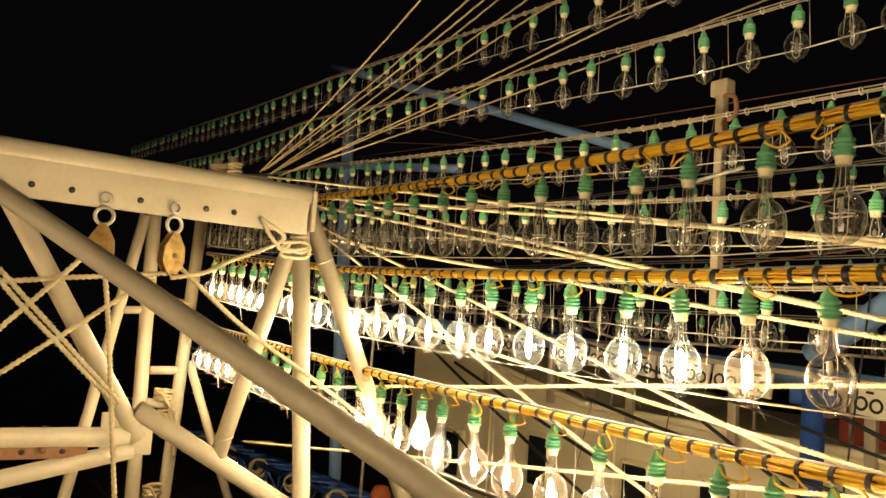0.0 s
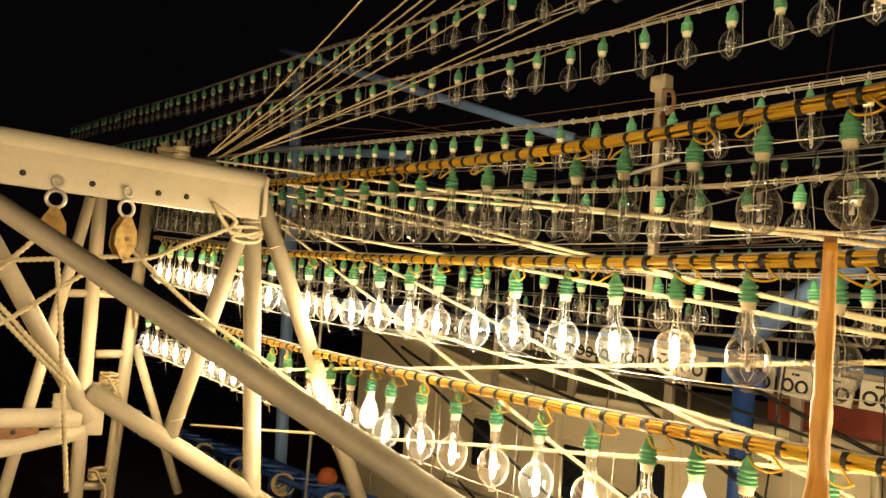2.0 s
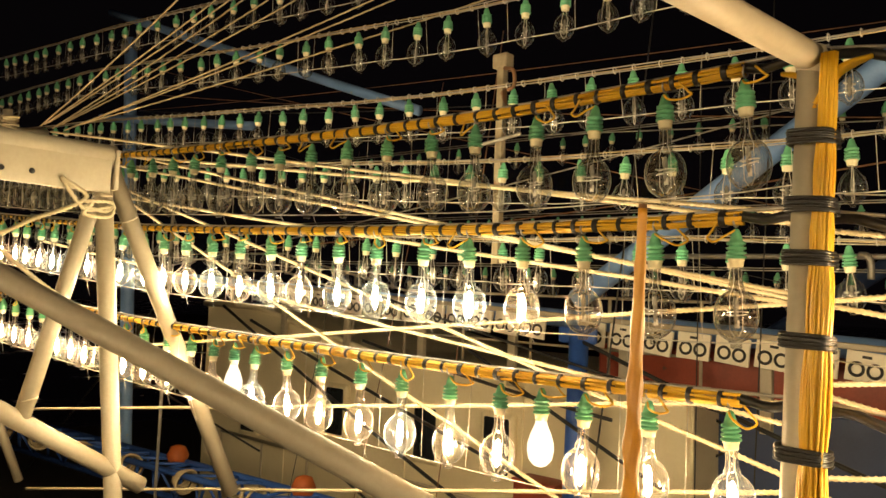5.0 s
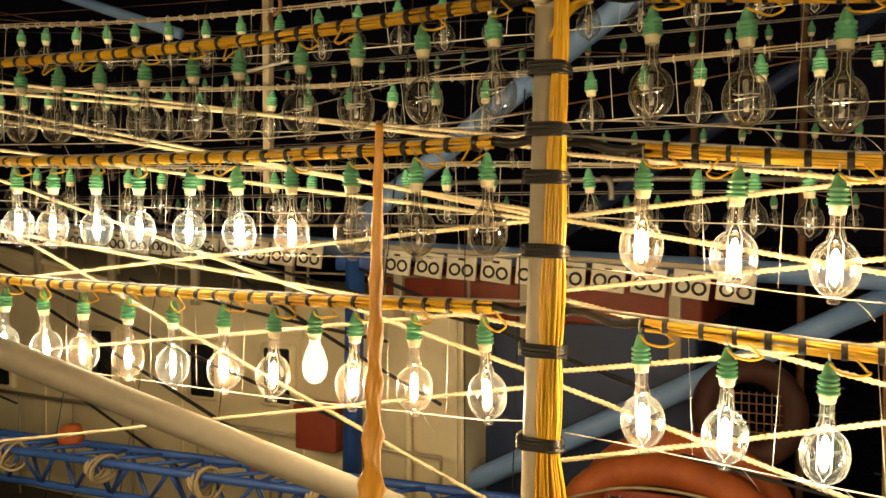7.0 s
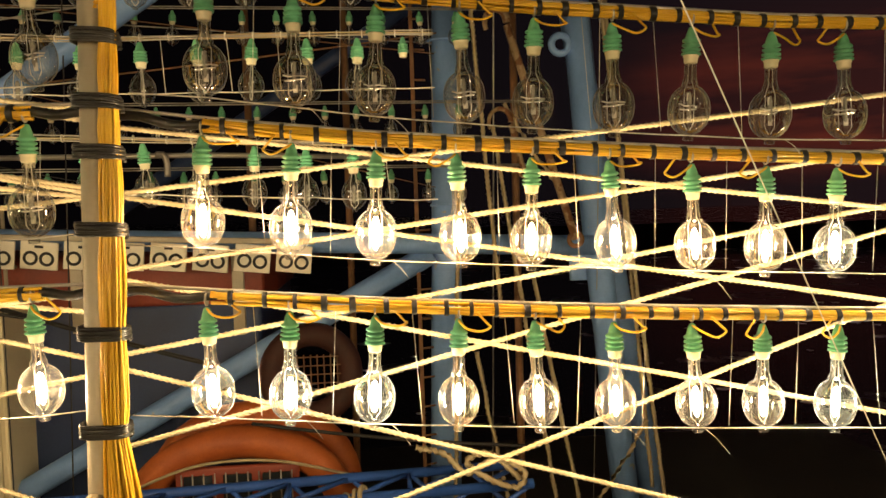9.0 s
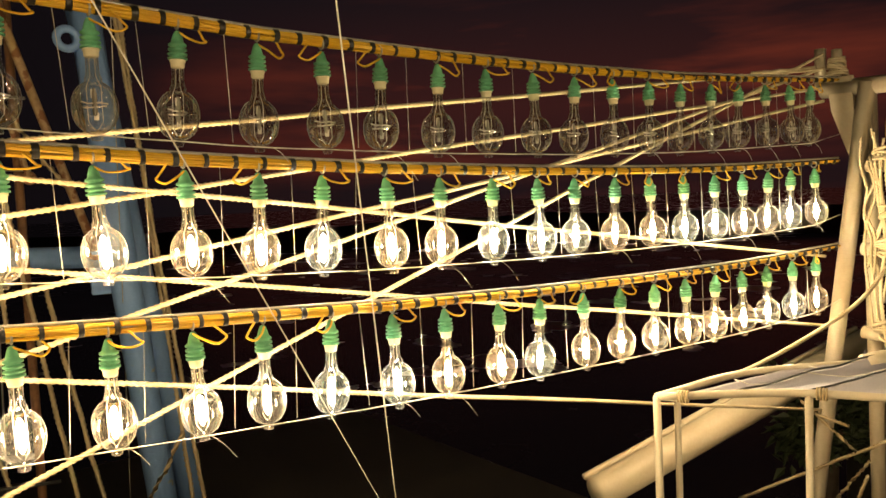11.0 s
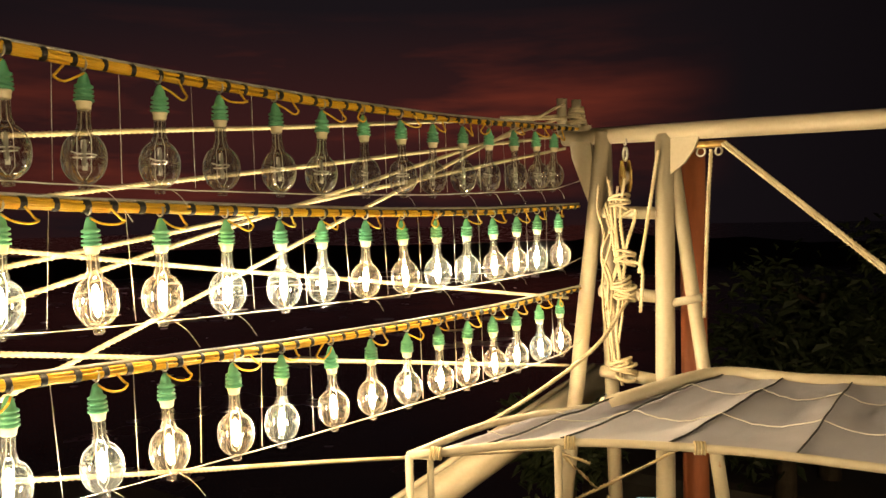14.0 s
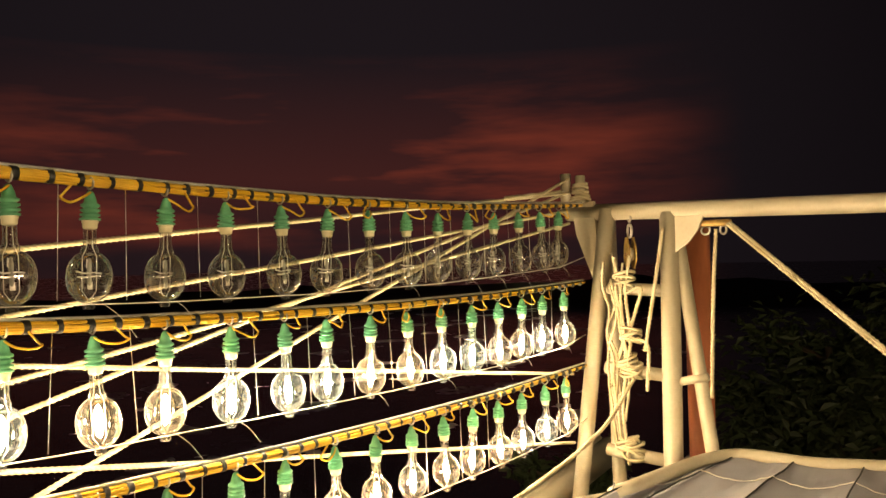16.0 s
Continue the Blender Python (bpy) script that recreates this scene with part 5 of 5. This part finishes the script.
# ---- orange rescue craft on its cradle ----
rc = thing("rescue_craft", "orange canvas-covered inflatable rescue craft on deck", "raft")
RX, RY, RZ = -0.50, 4.2, 3.30
arch = [(RX + 0.82 * math.cos(a), RY, RZ - 0.1 + 0.74 * math.sin(a) ** 0.8) for a in (math.pi * i / 20 for i in range(21))]
part("arch", add_path_tube(bmesh.new(), arch, 0.13, 16), ORANGE, rc, "fat orange canopy arch")
arch2 = [(x, y + 0.75, z + 0.02) for x, y, z in arch]
part("arch", add_path_tube(bmesh.new(), arch2, 0.12, 16), ORANGE, rc)
bm = bmesh.new()
va = [[bm.verts.new((x * 0.97 + RX * 0.03, y + dy, z - 0.03)) for x, y, z in arch] for dy in (0.02, 0.25, 0.5, 0.75)]
for r0, r1 in zip(va, va[1:]):
    for i in range(20):
        bm.faces.new((r0[i], r0[i + 1], r1[i + 1], r1[i]))
bmesh.ops.recalc_face_normals(bm, faces=bm.faces)
bmesh.ops.solidify(bm, geom=bm.faces[:], thickness=0.02)
part("canopy", bm, ORANGE, rc)
part("tube", add_path_tube(bmesh.new(), [(RX - 0.95, RY, RZ - 0.12), (RX + 0.95, RY, RZ - 0.12)], 0.17, 16), ORANGE, rc)
fr_ = part("hatch_frame", box_bm((0.95, 0.05, 0.36), (RX, RY - 0.10, RZ + 0.30), 0.02), RED, rc, "red-brown hatch frame")
for s in (-0.3, 0.0, 0.3):
    part("hatch_pane", box_bm((0.22, 0.03, 0.24), (RX + s, RY - 0.125, RZ + 0.30), 0.01), DUSK_GLASS, fr_)
for k in range(11):
    part("bar", tube((RX - 0.42 + 0.084 * k, RY - 0.15, RZ + 0.17), (RX - 0.42 + 0.084 * k, RY - 0.15, RZ + 0.44), 0.006, 6), GALV, fr_)
part("grab_line", add_path_tube(bmesh.new(), smooth_path([(RX - 0.9, RY - 0.15, RZ + 0.3), (RX - 0.3, RY - 0.2, RZ + 0.52), (RX + 0.3, RY - 0.2, RZ + 0.53), (RX + 0.95, RY - 0.15, RZ + 0.35)], 6), 0.012, 6), OLD_ROPE, rc)

lr = thing("fender_ring", "dark red rubber ring round a steel grille", "fender", at=(0.0, 5.15, 4.25))
part("tyre", torus_bm(0.36, 0.11, pose(0, 0, 0, 84, 0, 8), 36, 14), MAROON, lr)
for k in range(9):
    part("grille_bar", tube((-0.24 + 0.06 * k, -0.02, -0.18), (-0.24 + 0.06 * k, -0.02, 0.18), 0.006, 6), RUSTY, lr)
for k in range(5):
    part("grille_bar", tube((-0.27, -0.03, -0.16 + 0.08 * k), (0.27, -0.03, -0.16 + 0.08 * k), 0.006, 6), RUSTY, lr)

# ---- blue lattice boom lying along the deck ----
lb = thing("lattice_boom", "blue painted steel lattice boom with ropes lashed on it", "boom")
A0, B0 = Vector((-13.0, 2.16, 3.73)), Vector((1.62, 3.22, 3.73))
chords = [Vector((0, -0.2, 0.16)), Vector((0, 0.2, 0.16)), Vector((0, 0.0, -0.18))]
for c in chords:
    part("chord", add_path_tube(bmesh.new(), [A0 + c, B0 + c], 0.034, 10), DEEP_BLUE, lb)
nl = 36
for k in range(nl):
    for (c, d) in ((0, 1), (1, 2), (2, 0)):
        p, q = A0.lerp(B0, k / nl) + chords[c], A0.lerp(B0, (k + 1) / nl) + chords[d]
        part("lacing_bar", tube(p, q, 0.017, 7), DEEP_BLUE, lb)
        if k % 2 == 0:
            part("lacing_bar", tube(A0.lerp(B0, k / nl) + chords[c], A0.lerp(B0, k / nl) + chords[d], 0.014, 7), DEEP_BLUE, lb)
rn = random.Random(9)
for k in range(13):
    p = A0.lerp(B0, 0.05 + 0.072 * k)
    coil = bmesh.new()
    for j in range(6):
        torus_bm(0.065 + 0.012 * j, 0.014, pose(p.x + 0.03 * j, p.y - 0.17, p.z + 0.10, rn.uniform(-12, 12), 90 + rn.uniform(-25, 25), rn.uniform(-15, 15)), 20, 6, coil)
    tagged(new("rope_coil", mesh_of("rope_coil", coil, OLD_ROPE)), "coil of pale rope lashed over the blue lattice boom", "rope", "rope coils")
for k in range(3):
    p = A0.lerp(B0, 0.36 + 0.14 * k)
    tagged(new("float_buoy", mesh_of("float_buoy", lathe([(0.02, 0.11), (0.08, 0.09), (0.12, 0.0), (0.10, -0.07), (0.03, -0.11)], 16, None, (p.x + 0.2, p.y + 0.16, p.z + 0.235)), ORANGE)), "small orange float lying on the lattice boom", "float", "floats")

# ---- dark stays, hoses and hanging ropes of the boat alongside ----
for i, (a, b, r) in enumerate([((-9.304, 4.300, 5.589), (-4.770, 4.300, 3.721), 0.02), ((-8.766, 4.400, 5.409), (-3.227, 4.400, 3.861), 0.02), ((-6.479, 4.200, 5.917), (-1.884, 4.200, 4.953), 0.014), ((-6.234, 4.200, 5.283), (-2.990, 4.200, 4.792), 0.018), ((-15.946, 3.400, 5.830), (-7.002, 3.400, 4.008), 0.012), ((-9.420, 3.400, 5.654), (-13.653, 3.400, 2.635), 0.012), ((-8.817, 4.500, 4.460), (-5.703, 4.500, 3.143), 0.016), ((-4.917, 4.400, 5.334), (-2.551, 4.400, 4.218), 0.018), ((-0.361, 4.000, 4.128), (1.862, 4.000, 3.828), 0.014), ((-3.60, 4.560, 5.46), (-0.703, 4.500, 4.489), 0.02)]):
    tagged(new("wire_stay", mesh_of("wire_stay", add_path_tube(bmesh.new(), along(a, b, 10, 0.03), r, 6), DARK)), "dark greasy wire stay of the boat alongside", "wire", "wire stays")
for i, (a, b) in enumerate([((1.463, 5.100, 7.812), (1.283, 5.100, 3.014)), ((1.517, 5.000, 7.783), (1.747, 5.000, 4.711)), ((1.507, 5.000, 4.410), (1.760, 5.000, 3.025)), ((1.726, 5.100, 6.452), (2.229, 5.100, 2.961)), ((2.713, 5.100, 7.804), (3.285, 5.100, 2.803)), ((2.794, 5.200, 7.832), (3.186, 5.200, 2.991)), ((2.041, 5.000, 5.113), (2.419, 5.000, 2.988)), ((3.037, 4.900, 3.739), (2.498, 4.900, 2.926)), ((1.818, 5.000, 6.641), (2.315, 5.000, 5.872))]):
    rope("hanging_rope", (a, b), 0.020, "old pale rope hanging along the blue mast", OLD_ROPE, 0.05, False, 12, 200 + i, "mast ropes")
PEEL = material("peeling_cream_paint", (0.42, 0.33, 0.20), 0.7, dark=(0.20, 0.11, 0.05), grain=30, stain=9, bump=0.4, rust=(0.16, 0.07, 0.03), rust_at=0.52)


def cargo_hook(top, low, r, label):
    """A steel rod with an open hook bent over at its upper end."""
    t = thing("cargo_hook", label, "hook", "cargo hooks")
    a, b = Vector(top), Vector(low)
    part("rod", add_path_tube(bmesh.new(), [a.lerp(b, i / 5) for i in range(6)], r, 12), PEEL, t)
    arc = [a + Vector((-0.10 + 0.10 * math.cos(q), -0.01, 0.02 + 0.12 * math.sin(q))) for q in (math.pi * i / 12 for i in range(0, 15))]
    part("bill", add_path_tube(bmesh.new(), arc, r * 1.05, 10, 0.55), PEEL, t, "curved hook bill")
    part("eye", torus_bm(r * 1.7, r * 0.6, Matrix.Translation(b) @ Matrix.Rotation(1.57, 4, "X"), 18, 8), RUSTY, t)
    return t


cargo_hook((1.86, 5.0, 7.33), (2.44, 5.0, 5.40), 0.036, "rusty steel rod with peeling cream paint and a hook")
cargo_hook((1.87, 4.98, 6.45), (1.98, 4.98, 6.02), 0.024, "small open steel hook hanging by the blue mast")
# this strut's dimness in the shadow is put into the dark blue colour
tagged(new("blue_strut", mesh_of("blue_strut", add_path_tube(bmesh.new(), [(-3.2, 6.5, 5.05), (0.58, 6.5, 7.56), (1.3, 6.5, 8.04)], 0.085, 18), DARK_BLUE)), "dim blue strut crossing behind the strings, the shadow put into its dark colour", "mast")
t = thing("valve_pipe", "thin galvanised pipe with a bent tap", "pipe")
part("run", add_path_tube(bmesh.new(), [(-3.4, 4.6, 6.25), (-0.70, 4.6, 6.22), (1.1, 5.4, 6.20)], 0.022, 10), GALV, t)
part("tap", add_path_tube(bmesh.new(), smooth_path([(-1.12, 4.58, 6.235), (-1.06, 4.55, 6.225), (-1.035, 4.55, 6.16), (-1.035, 4.55, 6.05)], 5), 0.026, 10), GALV, t)
# knotted rope end
tagged(new("rope_knot", mesh_of("rope_knot", rope_bm(smooth_path([(0.845, 2.900, 4.207), (1.025, 2.900, 4.161), (1.167, 2.900, 4.024), (1.353, 2.900, 4.107), (1.535, 2.900, 4.023), (1.495, 2.900, 3.913), (1.313, 2.900, 3.979), (1.169, 2.900, 4.098), (1.317, 2.900, 4.146), (1.515, 2.900, 3.968)], 6), 0.02, False), OLD_ROPE)), "frayed knot of pale ropes lashed together", "rope")

rn = random.Random(31)
for k in range(16):
    if k % 2 == 0:
        x0 = rn.uniform(-7.5, 3.3)
        ends = (x0, rn.uniform(3.6, 6.4), 2.4), (x0 + rn.uniform(-0.7, 0.7), rn.uniform(4.2, 5.6), rn.uniform(7.6, 8.8))
    else:
        ends = (1.25 + rn.uniform(-0.05, 0.05), 5.42, rn.uniform(4.6, 8.2)), (-10.4, 3.42, rn.uniform(5.2, 9.2))
    tagged(new("rigging_wire", mesh_of("rigging_wire", add_path_tube(bmesh.new(), along(ends[0], ends[1], 14, rn.uniform(0.02, 0.25)), rn.uniform(0.004, 0.008), 6), rn.choice((RUSTY, DARK, RUSTY, GALV)))), "dim weathered wire in the rigging of the boat alongside", "wire", "rigging wires")
for px, py in ((1.92, 5.2), (-0.6, 5.9), (0.35, 6.1)):
    tagged(new("conduit", mesh_of("conduit", tube((px, py, 2.4), (px + 0.03, py, 8.2), 0.035, 8), RUSTY)), "rust-brown vertical conduit among the rigging", "pipe", "conduits")

# ---- shore ----
def tree(at, h, seed, n):
    rn = random.Random(seed)
    t = thing("tree", "dark leafy tree on the shore at night", "tree", "shore trees", at=at)
    tr = bmesh.new()
    add_path_tube(tr, [(0, 0, 0), (0.1, 0, h * 0.3), (0.0, 0.1, h * 0.6), (0.1, 0.1, h * 0.9)], 0.16, 8, 0.3)
    tips = []
    for k in range(11):
        a, z = rn.uniform(0, 6.28), h * rn.uniform(0.3, 0.85)
        L = h * rn.uniform(0.18, 0.36)
        e = Vector((math.cos(a) * L, math.sin(a) * L, z + L * rn.uniform(0.3, 0.9)))
        add_path_tube(tr, [(0.05, 0.05, z), tuple(Vector((0.05, 0.05, z)).lerp(e, 0.5) + Vector((0, 0, 0.1))), tuple(e)], 0.05, 6, 0.3)
        tips += [Vector((0.05, 0.05, z)).lerp(e, u) for u in (0.55, 0.8, 1.0)]
    part("trunk", tr, BARK, t)
    vs, fs = [], []
    for k in range(n):
        c = rn.choice(tips) + Vector((rn.gauss(0, h * .07), rn.gauss(0, h * .07), rn.gauss(0, h * .06)))
        q = Euler((rn.uniform(-.9, .9), rn.uniform(-.9, .9), rn.uniform(0, 6.28))).to_matrix()
        s = rn.uniform(0.10, 0.20)
        b = len(vs)
        vs += [c + q @ Vector(v) for v in ((0, 0, 0), (s * 0.3, s * 0.5, 0.02), (0, s * 1.3, -0.03), (-s * 0.3, s * 0.5, 0.02))]
        fs.append((b, b + 1, b + 2, b + 3))
    me = bpy.data.meshes.new("crown")
    me.from_pydata([tuple(v) for v in vs], [], fs)
    me.materials.append(LEAF)
    part("crown", me, None, t)
    return t


tree((13.113, 0.150, 1.900), 3.0, 1, 3000)
tree((11.146, 0.313, 1.900), 2.5, 2, 2600)
tree((13.940, -1.002, 1.900), 3.4, 3, 3000)
tree((9.825, 2.621, 1.900), 1.6, 4, 1800)
bm = bmesh.new()
rows_ = []
for i in range(61):
    a = radians(-80 + i * 3.9)
    d = 90.0
    hh = 2.6 + 0.8 * noise.noise(Vector((i * 0.21, 0, 3))) + 1.0 * noise.noise(Vector((i * 0.9, 2, 3)))
    rows_.append([(d * math.cos(a), d * math.sin(a), -0.3), ((d + 8) * math.cos(a), (d + 8) * math.sin(a), hh), ((d + 30) * math.cos(a), (d + 30) * math.sin(a), -0.5)])
vv = [[bm.verts.new(p) for p in r] for r in rows_]
for a, b in zip(vv, vv[1:]):
    for k in range(2):
        bm.faces.new((a[k], b[k], b[k + 1], a[k + 1]))
tagged(new("backdrop", mesh_of("backdrop", bm, BARK)), "black wooded shoreline far across the water", "shore", kind="structure")
bm = box_bm((16, 14, 2.2), (20.0, -3.5, 0.9), 0.2)
tagged(new("pavement", mesh_of("pavement", bm, DECK, False)), "dark concrete quay in the night", "quay", kind="structure")
cr = thing("plastic_crate", "light blue moulded plastic fish crate under the awning", "crate", at=(4.377, -0.619, 4.458))
cr.rotation_euler = (0, 0.15, 0.5)
part("body", box_bm((0.16, 0.12, 0.30), (0, 0, -0.15), 0.02), LIGHT_BLUE, cr)
for k in range(3):
    part("rib", box_bm((0.175, 0.135, 0.02), (0, 0, -0.05 - 0.08 * k), 0.006), LIGHT_BLUE, cr)
part("cap", box_bm((0.11, 0.10, 0.05), (0.01, 0, 0.02), 0.012), LIGHT_BLUE, cr)
part("leg", tube((0, 0, -0.3), (0, 0, -1.9), 0.02, 8), LIGHT_BLUE, cr)
copy_thing(cr, Matrix.Translation((4.980, -0.875, 4.188)) @ Matrix.Rotation(0.9, 4, "Z"))
